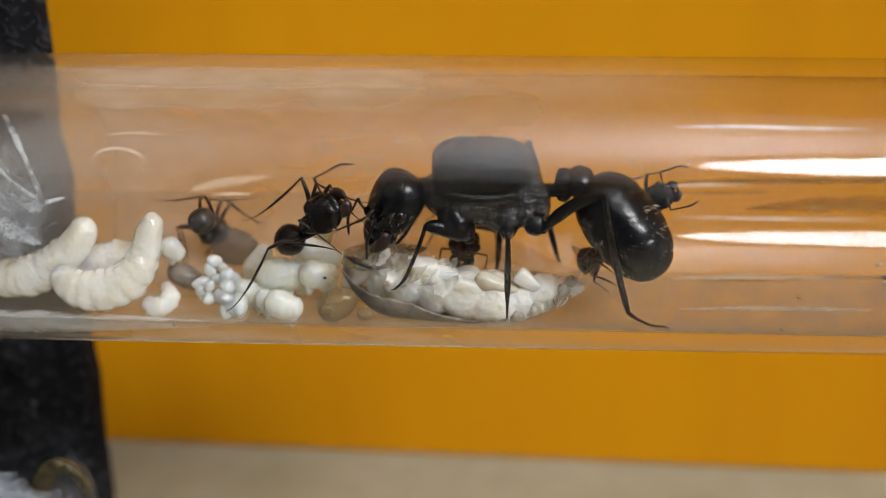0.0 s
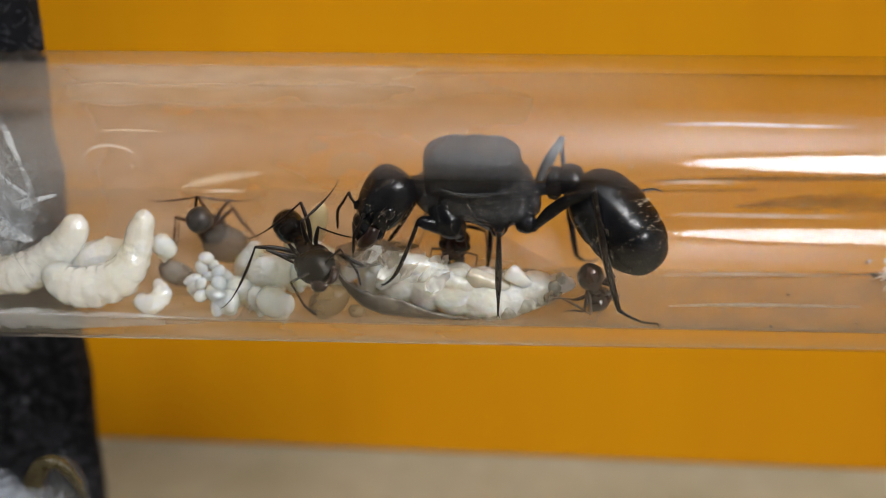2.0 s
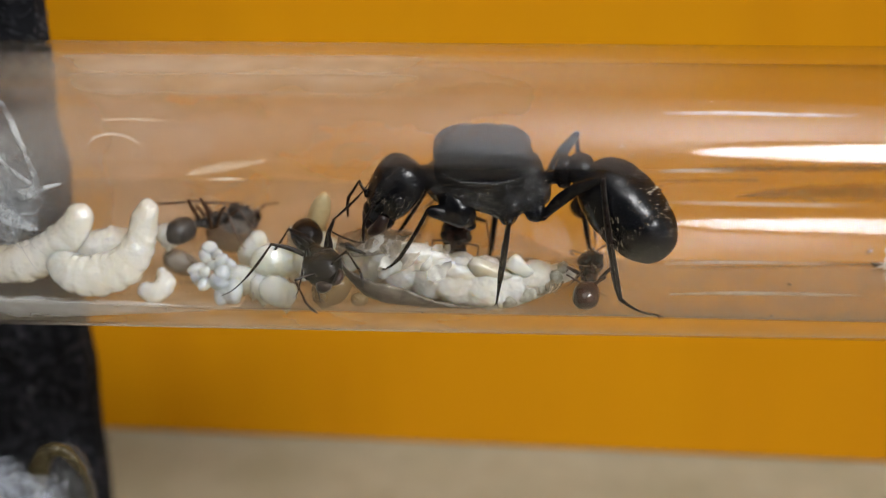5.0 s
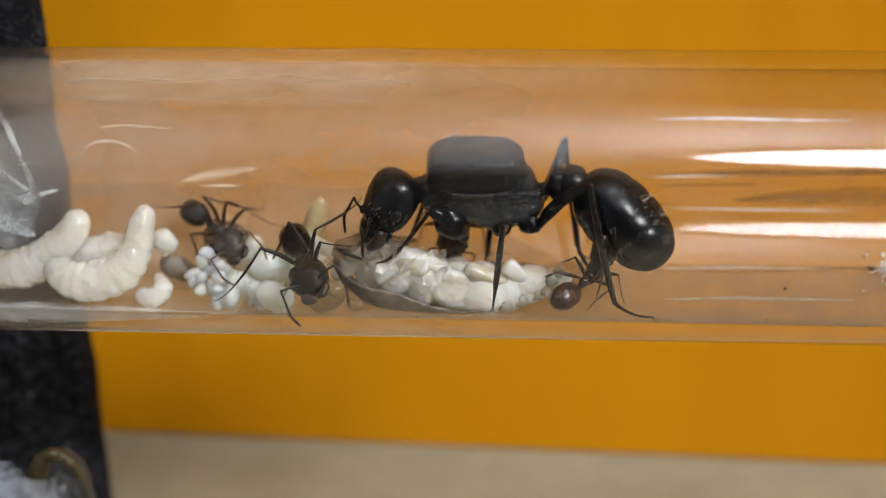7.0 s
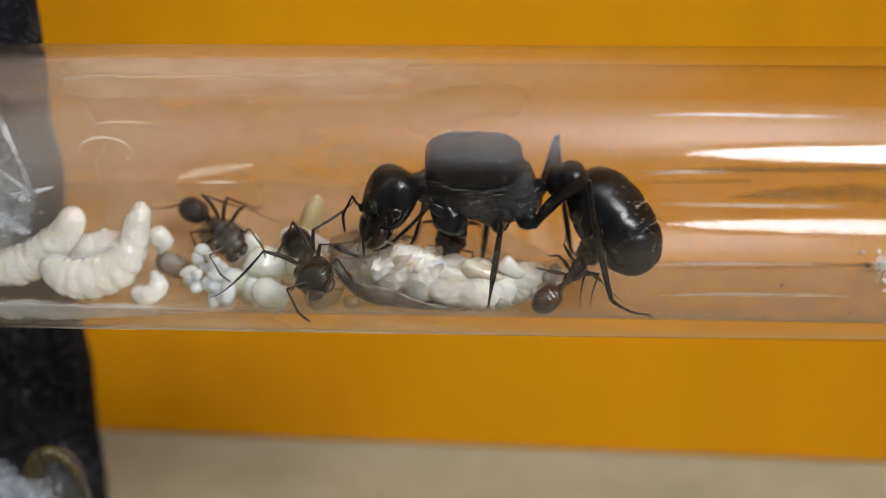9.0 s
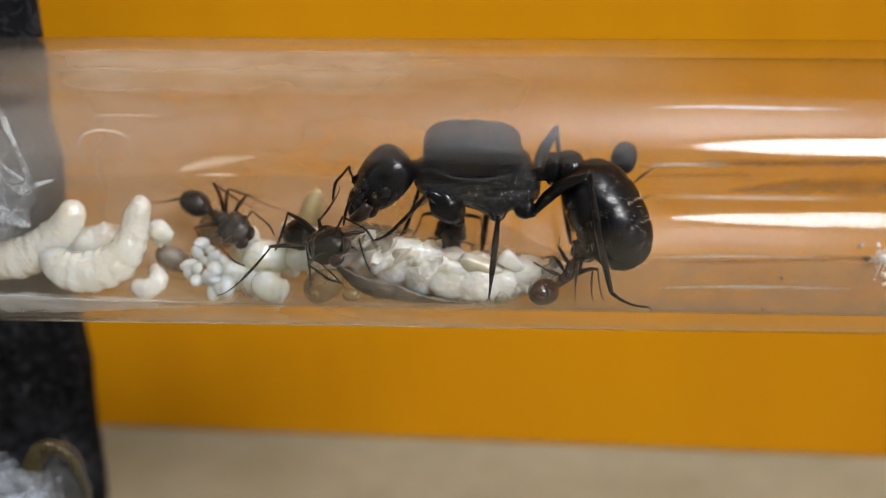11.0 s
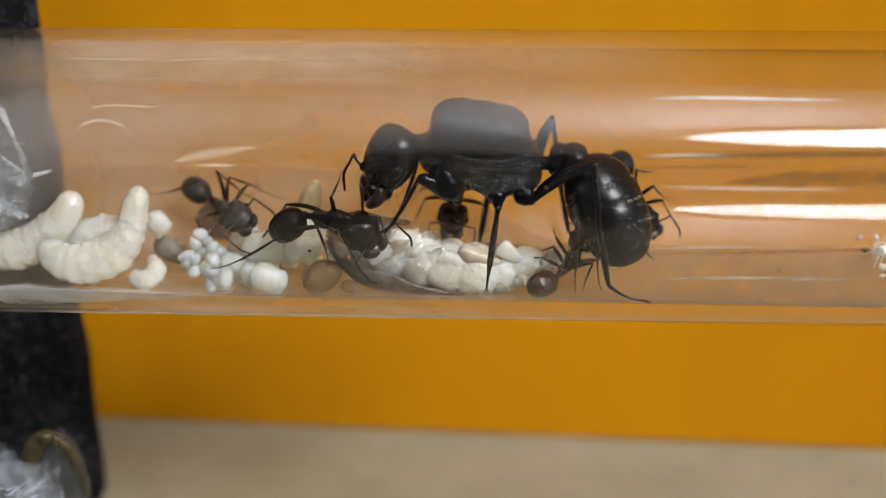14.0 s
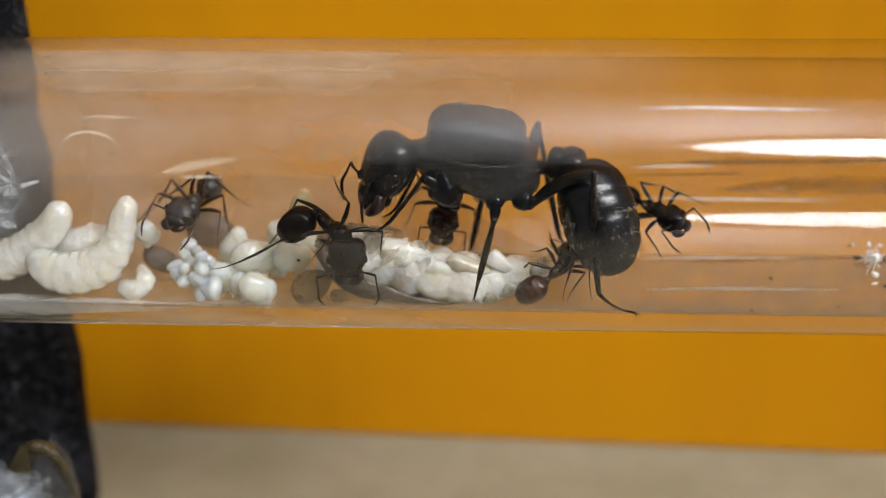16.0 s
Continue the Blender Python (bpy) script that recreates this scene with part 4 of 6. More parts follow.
def dead_insect():
    c = (-2.89, 0.00, -5.62)
    prey = base("dead_insect", c, "half-eaten white insect in a grey shell, belly up", "insect")
    at = lambda q: Vector(q) - Vector(c)
    # shell: a long mottled strip that wraps the near side and underside
    bm = bmesh.new()
    brow = smooth_line([at(q) for q in ((-9.56, -0.9, -3.78), (-8.50, -1.4, -4.63), (-7.30, -1.6, -5.15), (-5.85, -1.7, -5.37), (-4.52, -1.7, -5.94), (-3.06, -1.6, -6.40), (-1.35, -1.4, -6.70))], 7)
    keel = smooth_line([at(q) for q in ((-9.57, -0.4, -4.22), (-8.71, -0.8, -5.50), (-7.48, -1.0, -6.40), (-5.60, -1.0, -6.76), (-3.62, -1.0, -6.86), (-2.15, -1.0, -6.88), (-1.10, -1.0, -6.89))], 7)
    n, rows = len(brow), []
    for i, (p, q) in enumerate(zip(brow, keel)):
        u = i / (n - 1)
        swell = 0.35 * math.sin(math.pi * u) ** 0.6
        ring = []
        for thick in (0.0, 0.12):
            for k in range(13):
                v = k / 12
                o = p.lerp(q, min(1.0, v * 1.6))
                o.y += -swell * math.sin(math.pi * min(1.0, v * 1.25)) + max(0.0, v - 0.6) * 3.4
                o.z += 0.16 * max(0.0, v - 0.6) + 0.07 * noise.noise(Vector((u * 14, v * 3, 1))) + thick * (v > 0.6)
                o.y += thick + 0.12 * noise.noise(Vector((u * 8, v * 4, 7)))
                if k == 0:
                    o.z += 0.10 * noise.noise(Vector((u * 22, 0, 4)))
                ring.append(bm.verts.new(o))
        rows.append(ring)
    for a, b in zip(rows, rows[1:]):
        for k in range(12):
            bm.faces.new((a[k], a[k + 1], b[k + 1], b[k]))
            bm.faces.new((a[13 + k], b[13 + k], b[14 + k], a[14 + k]))
        for k in (0, 12):
            bm.faces.new((a[k], b[k], b[13 + k], a[13 + k]))
    for ring in (rows[0], rows[-1]):
        for k in range(12):
            bm.faces.new((ring[k], ring[13 + k], ring[14 + k], ring[k + 1]))
    part("shell", bm, shell_grey, prey, "grey-brown mottled shell")
    # soft belly: long overlapping lobes fused into one wet skin with uneven planes
    bm = bmesh.new()
    rnd = random.Random(4)
    spine = smooth_line([at(q) for q in ((-8.6, 0.7, -4.60), (-7.03, 0.50, -4.90), (-5.66, 0.40, -5.20), (-4.17, 0.30, -5.50), (-2.67, 0.20, -5.70), (-1.18, 0.20, -5.85), (0.17, 0.20, -5.85), (1.46, 0.20, -5.70), (2.7, 0.30, -5.30))], 6)
    girth = lambda u: float(np.interp(u, (0, 0.15, 0.4, 0.65, 0.85, 1), (0.60, 1.02, 1.42, 1.45, 1.15, 0.55)))
    for k in range(9):
        u = k / 8
        q, r = spine[round(u * (len(spine) - 1))], girth(u)
        ball(bm, q + Vector((0, rnd.uniform(-0.1, 0.08), rnd.uniform(-0.05, 0.10))), (1.5, r * 1.10, r * rnd.uniform(0.94, 1.02)), (rnd.uniform(-10, 10), -42 + 34 * u, rnd.uniform(-10, 10)), 36, 26, 0.88, rough=0.10, scale=0.9)
    for q, r, turn in (((-5.3, -0.5, -4.15), (1.35, 0.45, 0.35), (0, -28, 10)), ((-3.9, -0.7, -4.35), (1.2, 0.4, 0.4), (0, -14, -8)), ((-2.4, -0.9, -4.75), (1.1, 0.4, 0.5), (0, 20, 5)), ((-6.4, -0.6, -4.6), (1.0, 0.5, 0.4), (0, -40, 0)), ((-4.7, -0.1, -3.95), (1.5, 0.8, 0.60), (0, 10, 0)), ((-6.5, 0.0, -4.1), (1.2, 0.7, 0.5), (0, -10, 0))):
        ball(bm, at(q), r, turn, 24, 16, 0.85, taper=0.3, rough=0.14, scale=1.6)
    wrinkle(wrinkle(melt(part("belly", bm, flesh, prey, "soft white belly in shallow folds"), 0.05, 6), 1.5, 0.16, 1), 0.4, 0.10, 2)
    # sutures between the rear body rings
    for u in (0.66, 0.78, 0.90):
        q, r = spine[round(u * (len(spine) - 1))], girth(u) * 1.07
        lean = radians(-38 + 40 * u)
        pts = []
        for h in range(7):
            a = radians(-195 + 26 * h + rnd.uniform(-5, 5))
            up = math.sin(a + math.pi / 2) * r
            pts.append(q + Vector((math.sin(lean) * up * 0.9, math.cos(a + math.pi / 2) * r * 1.06, up * math.cos(lean))))
        bm = bmesh.new()
        rod(bm, pts, [0.02, 0.04, 0.05, 0.05, 0.04, 0.02], seg=8, n=6, rough=0.6, flat=0.6)
        part("ring_rim", bm, shell_pale, prey, "thin dull rim of a body ring")
    # smooth folded wing pad
    bm = bmesh.new()
    ball(bm, at((-0.60, -0.62, -4.82)), (1.6, 0.60, 0.60), (14, 20, 4), 32, 20, 0.72, taper=0.35, rough=0.12, scale=1.2)
    part("wing_pad", bm, pad_tan, prey, "smooth tan folded wing pad")
    # curled scraps of torn wet skin round the open end
    for k in range(26):
        u = (k + rnd.random()) / 26
        o = at(Vector((-8.0, 0.2, -3.35)).lerp(Vector((-3.2, -0.5, -4.05)), u)) + Vector((rnd.uniform(-0.3, 0.3), rnd.uniform(-1.1, 0.5), rnd.uniform(-0.7, 0.35)))
        turn = Euler([radians(a) for a in (rnd.uniform(40, 90), rnd.uniform(-60, -20), rnd.uniform(-30, 30))]).to_matrix()
        sx, sy, curl, ph = rnd.uniform(0.4, 0.95), rnd.uniform(0.16, 0.40), rnd.uniform(-0.5, 0.5), rnd.uniform(0, 50)
        bm = bmesh.new()
        lay = []
        for h in (-0.02, 0.02):
            rows = []
            for a in range(9):
                row = []
                for b in range(7):
                    p, q = a / 4 - 1, b / 3 - 1
                    p *= 1 - 0.35 * q * q + 0.3 * noise.noise(Vector((q * 2, ph, 0)))
                    q *= 1 - 0.5 * p * p + 0.3 * noise.noise(Vector((p * 2, ph, 5)))
                    row.append(bm.verts.new(o + turn @ Vector((sx * p, sy * q, h + curl * p * p * sx + 0.25 * q * q * sy + 0.12 * noise.noise(Vector((p * 2, q * 2, ph)))))))
                rows.append(row)
            for ra, rb in zip(rows, rows[1:]):
                for b in range(6):
                    bm.faces.new((ra[b], ra[b + 1], rb[b + 1], rb[b]))
            lay.append(rows)
        part("skin_scrap", bm, glassy_skin if k % 3 else membrane_pale, prey, "curled scrap of torn wet skin")
    # mottled ridges of the tail end
    for q, r, lean in (((-0.84, -1.00, -6.51), 0.62, 10), ((0.25, -1.00, -6.42), 0.60, 0), ((1.26, -0.90, -6.13), 0.56, -14), ((2.14, -0.70, -5.75), 0.5, -28), ((2.87, -0.40, -5.32), 0.44, -40), ((3.34, -0.10, -4.89), 0.34, -50)):
        bm = bmesh.new()
        ball(bm, at(q) + Vector((0, 0.22, 0.06)), (r * 1.10, 0.42, r * 0.98), (0, lean, 0), 22, 16, 0.75, rough=0.12, scale=2.2, bands=2, band=0.12)
        part("tail_plate", bm, tail_skin, prey, "grey mottled tail plate")
    bm = bmesh.new()
    ball(bm, at((0.98, -0.55, -4.52)), (0.90, 0.50, 0.56), (0, 38, 8), 24, 16, 0.5, taper=0.55, rough=0.12, scale=1.6)
    part("fat_lump", bm, flesh, prey, "smooth bright white lump")
    # head capsule and folded legs
    bm = bmesh.new()
    ball(bm, at((-7.70, 0.10, -3.42)), (1.95, 0.95, 0.82), (0, -5, 0), 30, 20, 0.9, taper=0.2, rough=0.14, scale=1.6)
    head = part("head", bm, capsule_brown, prey, "glassy brown empty head capsule")
    bm = bmesh.new()
    rod(bm, [at((-9.30, -0.55, -3.20)), at((-8.85, -0.80, -3.24)), at((-8.35, -0.90, -3.44)), at((-7.80, -0.90, -3.68))], [0.07, 0.20, 0.15, 0.05], seg=8, rough=0.4)
    part("eye_stripe", bm, leg_dark, head, "dark stripe")
    for k in range(5):
        bm = bmesh.new()
        u = k / 4
        o = at(Vector((-7.63, 0.60, -3.15)).lerp(Vector((-4.33, 0.20, -3.97)), u))
        d = Vector((rnd.uniform(-0.3, 0.9), rnd.uniform(-0.9, 0.2), rnd.uniform(0.0, 0.4)))
        rod(bm, [o, o + d * 0.7, o + d * 1.0 + Vector((0.4, -0.3, -0.5)), o + d * 1.1 + Vector((0.7, -0.5, -0.9))], [0.13, 0.11, 0.08, 0.03], seg=8)
        part("leg", bm, membrane_pale, prey, "pale folded leg")
    # clear wing flaps at both ends
    for a0, b0, c0 in (((-8.64, 1.50, -3.14), (-4.74, 1.50, -3.57), (-6.49, 0.40, -3.60)), ((1.92, 0.60, -4.75), (3.75, 0.20, -5.31), (2.54, -1.60, -5.96)), ((-1.47, 1.20, -4.88), (1.92, 1.00, -4.73), (0.79, -0.90, -4.69))):
        bm = bmesh.new()
        a, b, c1 = at(a0), at(b0), at(c0)
        grid = []
        for i in range(11):
            row = []
            for j in range(9):
                u, v = i / 10, j / 8
                q = a.lerp(b, u).lerp(c1, v * (1 - 0.5 * abs(u - 0.5)))
                q.z += 0.22 * noise.noise(Vector((u * 4, v * 4, a.x))) + 0.25 * math.sin(u * math.pi)
                row.append(q)
            grid.append(row)
        top = [[bm.verts.new(q) for q in row] for row in grid]
        bot = [[bm.verts.new(q - Vector((0, 0, 0.03))) for q in row] for row in grid]
        for g in (top, bot):
            for i in range(10):
                for j in range(8):
                    bm.faces.new((g[i][j], g[i + 1][j], g[i + 1][j + 1], g[i][j + 1]))
        w = part("wing", bm, membrane, prey, "clear wrinkled wing")
        bm = bmesh.new()
        for i in (1, 3, 5, 7, 9):
            rod(bm, [grid[i][j] + Vector((0, 0, 0.02)) for j in (0, 2, 4, 6, 8)], [0.035, 0.03, 0.015], seg=5, n=2)
        part("vein", bm, membrane_pale, w, "fine pale veins")


dead_insect()


# ---- cotton, specks and the wrapped vial ----
def cotton_wad():
    wad = base("cotton_wad", (-36, 0, -6.9), "pulled white cotton wad closing the water end", "cotton")
    rnd = random.Random(8)
    bm = bmesh.new()
    ball(bm, (-4.5, 0.8, 6.2), (8.2, 5.8, 5.5), (0, 0, 0), 64, 48, 0.8, rough=0.18, scale=0.5)
    part("core", bm, cotton_veil, wad)
    bm = bmesh.new()
    for k in range(420):
        a = rnd.uniform(0, 2 * math.pi)
        r = 5.4 * math.sqrt(rnd.random())
        p = Vector((rnd.uniform(-1, 5.5), 0.4 + r * math.cos(a), 6.6 + r * math.sin(a)))
        if p.z > 8 and p.x > 3:
            p.x -= 3.0
        pts = [p]
        d = Vector((rnd.gauss(0.35, 0.5), rnd.gauss(0, 0.7), rnd.gauss(0, 0.7)))
        for q in range(4):
            d += Vector((rnd.gauss(0, 0.5), rnd.gauss(0, 0.5), rnd.gauss(0, 0.5)))
            nx = pts[-1] + d.normalized() * rnd.uniform(0.35, 0.8)
            rr = math.hypot(nx.y, nx.z - 6.9)
            if rr > 6.7:
                nx.y *= 6.7 / rr
                nx.z = 6.9 + (nx.z - 6.9) * 6.7 / rr
            pts.append(nx)
        w = rnd.uniform(0.006, 0.016)
        rod(bm, pts, [w, w, w * 0.6], seg=4, n=3)
    tagged(part("fibres", bm, cotton_thread, wad, "loose white fibres"), kind="stuff")
    at = lambda q: Vector(q) - Vector((-36, 0, -6.9))
    bm = bmesh.new()
    rod(bm, [at((-26.95, -2.00, 5.41)), at((-26.49, -2.00, 3.99)), at((-26.13, -1.80, 2.31)), at((-25.91, -1.50, 0.72)), at((-26.50, -1.20, -0.42))], [0.16, 0.2, 0.14, 0.2, 0.36], seg=10, n=6, rough=0.5, flat=0.5)
    rod(bm, [at((-26.99, -1.50, -0.20)), at((-25.82, -1.50, 0.22)), at((-24.59, -1.30, 0.49))], [0.35, 0.22, 0.06], seg=9, n=6, rough=0.5, flat=0.5)
    rod(bm, [at((-28.42, -1.50, -1.17)), at((-27.32, -1.30, -1.93)), at((-26.48, -1.00, -2.46))], [0.6, 0.4, 0.1], seg=9, n=6, rough=0.6, flat=0.6)
    rod(bm, [at((-27.67, -2.00, 2.37)), at((-27.02, -2.00, 1.56)), at((-26.21, -1.60, 0.59))], [0.1, 0.08, 0.12], seg=8, n=6, rough=0.5)
    part("strand", bm, cotton_haze, wad, "twisted white strands")
    bm = bmesh.new()
    ball(bm, at((-28.72, 0.00, -1.46)), (2.1, 1.6, 2.0), (0, 20, 0), 48, 36, rough=0.28, scale=0.9)
    part("tuft", bm, cotton_veil, wad, "thin cotton web")
    # fine strands drifting over the front of the tuft
    bm = bmesh.new()
    mid = at((-27.76, -1.20, -0.33))
    for k in range(420):
        p = mid + Vector((rnd.gauss(-0.5, 0.8), rnd.gauss(0, 0.7), rnd.gauss(0.2, 1.2)))
        d = Vector((rnd.gauss(0.5, 0.6), rnd.gauss(0, 0.4), rnd.gauss(0.0, 0.7))).normalized()
        ln, w = rnd.uniform(1.2, 2.6), rnd.uniform(0.006, 0.016)
        bend = Vector((rnd.gauss(0, 0.5), rnd.gauss(0, 0.3), rnd.gauss(0, 0.6)))
        pts = []
        for q in range(4):
            v = p + d * ln * q / 3 + bend * math.sin(math.pi * q / 3)
            rr = math.hypot(v.y, v.z - 6.9)
            if rr > 6.6:
                v.y, v.z = v.y * 6.6 / rr, 6.9 + (v.z - 6.9) * 6.6 / rr
            pts.append(v)
        rod(bm, pts, [w, w, w * 0.5], seg=4, n=3)
    tagged(part("wisps", bm, cotton_haze, wad, "fine white cotton wisps"), kind="stuff")


cotton_wad()


def small_bits():
    for q, r in (((16.65, 2.11, -6.55), 0.10), ((14.94, -1.75, -6.65), 0.09), ((12.70, 0.23, -6.88), 0.05), ((19.89, -0.81, -6.83), 0.07), ((-4.48, -2.95, -6.22), 0.08), ((4.41, 0.88, -6.82), 0.05)):
        soft_thing("speck", lambda bm: ball(bm, q, (r * 1.5, r, r * 0.8), (0, 20, 30), 10, 7, rough=0.4, scale=9), dirt_dark, "dark crumb on the tube floor", "speck", "crumbs")
    for q, r in (((19.01, -1.70, -6.67), 0.22), ((20.74, 2.59, -6.37), 0.2), ((21.03, 2.08, -6.56), 0.26)):
        soft_thing("droplet", lambda bm: ball(bm, q, (r, r * 0.9, r * 0.6), (0, 0, 0), 14, 10), vial_glass, "tiny clear water droplet on the tube floor", "droplet", "droplets")
    tuft = base("cotton_tuft", (21.85, 3.30, -6.04), "small frayed white cotton tuft", "cotton")
    rnd = random.Random(2)
    bm = bmesh.new()
    ball(bm, (0.85, -0.3, 0.45), (0.35, 0.3, 0.25), (0, 0, 0), 16, 10, rough=0.6, scale=3)
    for k in range(46):
        p = Vector((rnd.uniform(0.4, 1.2), rnd.uniform(-0.6, 0.1), rnd.uniform(0.1, 0.8)))
        d = Vector((rnd.gauss(-0.3, 0.4), rnd.gauss(0, 0.4), rnd.gauss(0, 0.4)))
        rod(bm, [p, p + d * 0.5, p + d * 0.8 + Vector((0, 0, rnd.gauss(0, 0.2)))], [0.02, 0.018, 0.01], seg=4, n=2)
    part("fibres", bm, cotton_white, tuft)


small_bits()


def wall_film():
    """A thin uneven brown film on the tube's back and floor; it climbs higher behind the brood."""
    bm = bmesh.new()
    nx, na = 150, 18
    rows = []
    for i in range(nx + 1):
        x = -27.0 + 74.0 * i / nx
        k = max(0.0, min(1.0, (x + 6.0) / 12.0))
        top = -18.7 + (-59.9 - -18.7) * k * k * (3 - 2 * k)
        top += 2.0 * noise.noise(Vector((x * 0.25, 3.0, 0))) + 0.5 * noise.noise(Vector((x * 1.7, 9.0, 3)))
        low = -80.0 - 32.0 * k
        row = []
        for j in range(na + 1):
            a = radians(top + (low - top) * j / na)
            row.append(bm.verts.new((x, 6.95 * math.cos(a), 6.95 * math.sin(a))))
        rows.append(row)
    for p, q in zip(rows, rows[1:]):
        for j in range(na):
            bm.faces.new((p[j], p[j + 1], q[j + 1], q[j]))
    ob = finish("back_film", bm, back_film)
    ob.location = M((0, 0, 0))
    ob.visible_shadow = False
    tagged(settle(ob), "dull brown film on the back and floor of the tube", "film")


wall_film()


def floor_band():
    """A dull brown sheet along the tube floor; it paints the glass bottom's dark refracted band."""
    bm = bmesh.new()
    nx, na = 120, 16
    rows = []
    for i in range(nx + 1):
        x = -15.0 + 62.0 * i / nx
        top = -57 + 1.2 * noise.noise(Vector((x * 0.3, 1.0, 7))) - 14 * max(0.0, min(1.0, (4.0 - x) / 10.0))
        row = []
        for j in range(na + 1):
            a = radians(top + (-126 - top) * j / na)
            row.append(bm.verts.new((x, 6.90 * math.cos(a), 6.90 * math.sin(a))))
        rows.append(row)
    for p, q in zip(rows, rows[1:]):
        for j in range(na):
            bm.faces.new((p[j], p[j + 1], q[j + 1], q[j]))
    ob = finish("floor_band", bm, floor_dark)
    ob.location = M((0, 0, 0))
    ob.visible_shadow = False
    tagged(settle(ob), "dull brown sheet painting the refracted dark band along the tube floor", "film")


floor_band()


def smear(bm, pts, widths, lift=0.0):
    """A thin sheet along a line on the tube's inner wall; widths are half widths along the wall."""
    line = smooth_line(pts, 10)
    n = len(line)
    rows = []
    for i, q in enumerate(line):
        r = math.hypot(q.y, q.z) - lift
        a = math.atan2(q.z, q.y)
        w = float(np.interp(i / (n - 1), np.linspace(0, 1, len(widths)), widths)) / r
        w *= 1 + 0.25 * noise.noise(Vector((q.x * 1.3, a, lift * 90)))
        rows.append([bm.verts.new((q.x, r * math.cos(a + w * k), r * math.sin(a + w * k))) for k in (-1.0, -0.5, 0.0, 0.5, 1.0)])
    for p, q in zip(rows, rows[1:]):
        for k in range(4):
            bm.faces.new((p[k], p[k + 1], q[k + 1], q[k]))


# Pale sheets that put glass reflections into colour
def pale_mark(pts, r, label="pale reflection streak drawn on the glass"):
    def build(bm):
        for q, k in enumerate((1.0, 0.55)):
            smear(bm, pts, [r * 0.1 * k, r * 0.8 * k, r * k, r * 0.7 * k, r * 0.05], 0.015 * q)
    soft_thing("pale_mark", build, bright_shred_glare if r < 0.06 or "scratch" in label else pale_dust_glare, label, "water mark", "water marks")


# Painted reflections: a thin arc and short pale streaks
pale_mark([(-21.37, -5.66, 4.04), (-21.03, -5.25, 4.56), (-20.10, -5.08, 4.75), (-19.05, -5.23, 4.57), (-18.36, -5.60, 4.11)], 0.04)
pale_mark([(-16.20, -6.27, 3.01), (-14.35, -6.07, 3.38), (-11.79, -5.88, 3.70)], 0.26)
pale_mark([(-15.14, -6.35, 2.82), (-14.05, -6.34, 2.85), (-12.91, -6.34, 2.84)], 0.05)
pale_mark([(-20.92, -4.58, 5.23), (-19.49, -4.42, 5.36), (-16.85, -4.55, 5.26)], 0.08)
# The first two lines are lamp reflections drawn as pale sheets
pale_mark([(7.91, -3.89, 5.76), (10.98, -3.83, 5.80), (14.31, -3.89, 5.76), (17.61, -3.91, 5.75)], 0.09, "long scratch-like pale glare line drawn along the glass")
pale_mark([(8.55, -6.12, -3.30), (11.38, -6.20, -3.13), (14.78, -6.23, -3.09), (18.32, -6.21, -3.12)], 0.13, "long scratch-like pale glare line drawn along the glass")
pale_mark([(7.55, -6.05, 3.41), (9.20, -6.00, 3.50), (11.66, -6.00, 3.50)], 0.04, "long scratch-like pale glare line drawn along the glass")
pale_mark([(7.99, -6.64, 2.05), (13.06, -6.65, 2.01), (17.94, -6.65, 2.02)], 0.05, "long scratch-like pale glare line drawn along the glass")
pale_mark([(8.04, -6.84, -1.21), (11.94, -6.87, -1.07), (16.65, -6.87, -1.07)], 0.05, "long scratch-like pale glare line drawn along the glass")
pale_mark([(-24.98, 1.04, 6.87), (-12.38, 0.24, 6.95), (2.68, 0.76, 6.91), (17.55, 1.07, 6.87)], 0.022, "long scratch-like pale glare line drawn along the glass")
# White reflection in the wet tube bottom, painted as a pale sheet
soft_thing("pale_mark", lambda bm: [smear(bm, [(-29.88, -2.41, -6.44), (-26.90, -2.50, -6.41), (-23.02, -2.45, -6.43), (-19.16, -2.40, -6.45), (-13.96, -2.71, -6.33)], [1.7 * k, 1.9 * k, 1.5 * k, 0.8 * k, 0.05], 0.02 * q) for q, k in enumerate((1.0, 0.65, 0.35))], wet_gleam, "white wet reflection painted on the tube floor beside the cotton", "water mark", "water marks")
# That white reflection painted again, wider, on the outer wall
soft_thing("pale_mark", lambda bm: [smear(bm, [(-27.6, -6.50, -4.72), (-24.12, -6.52, -4.68), (-21.66, -6.56, -4.63), (-19.22, -6.62, -4.55), (-15.5, -6.68, -4.46)], [0.95 * k, 1.0 * k, 0.75 * k, 0.45 * k, 0.05], -0.012 * q) for q, k in enumerate((1.0, 0.66, 0.36))], cloud_gleam, "broad painted white reflection low on the outside of the glass", "water mark", "water marks")
for spot, rr in (((11.12, -5.99, 3.52), 0.12), ((14.70, -6.47, 2.55), 0.08), ((10.68, -6.87, -1.02), 0.08), ((8.13, -6.72, 1.76), 0.06), ((15.50, -6.58, 2.25), 0.05), ((-12.77, -1.00, 6.88), 0.08), ((-15.47, 1.09, 6.86), 0.06), ((-18.69, -5.77, 3.87), 0.10), ((-17.22, -6.06, 3.40), 0.07), ((5.84, -5.34, 4.45), 0.10), ((6.31, -5.60, 4.11), 0.08)):
    soft_thing("dust_grain", lambda bm: ball(bm, spot, (rr * 1.4, rr, rr), (0, 0, 0), 9, 6, rough=0.4, scale=8), pale_dust_glare, "pale dust grain on the glass", "dust", "dust grains")


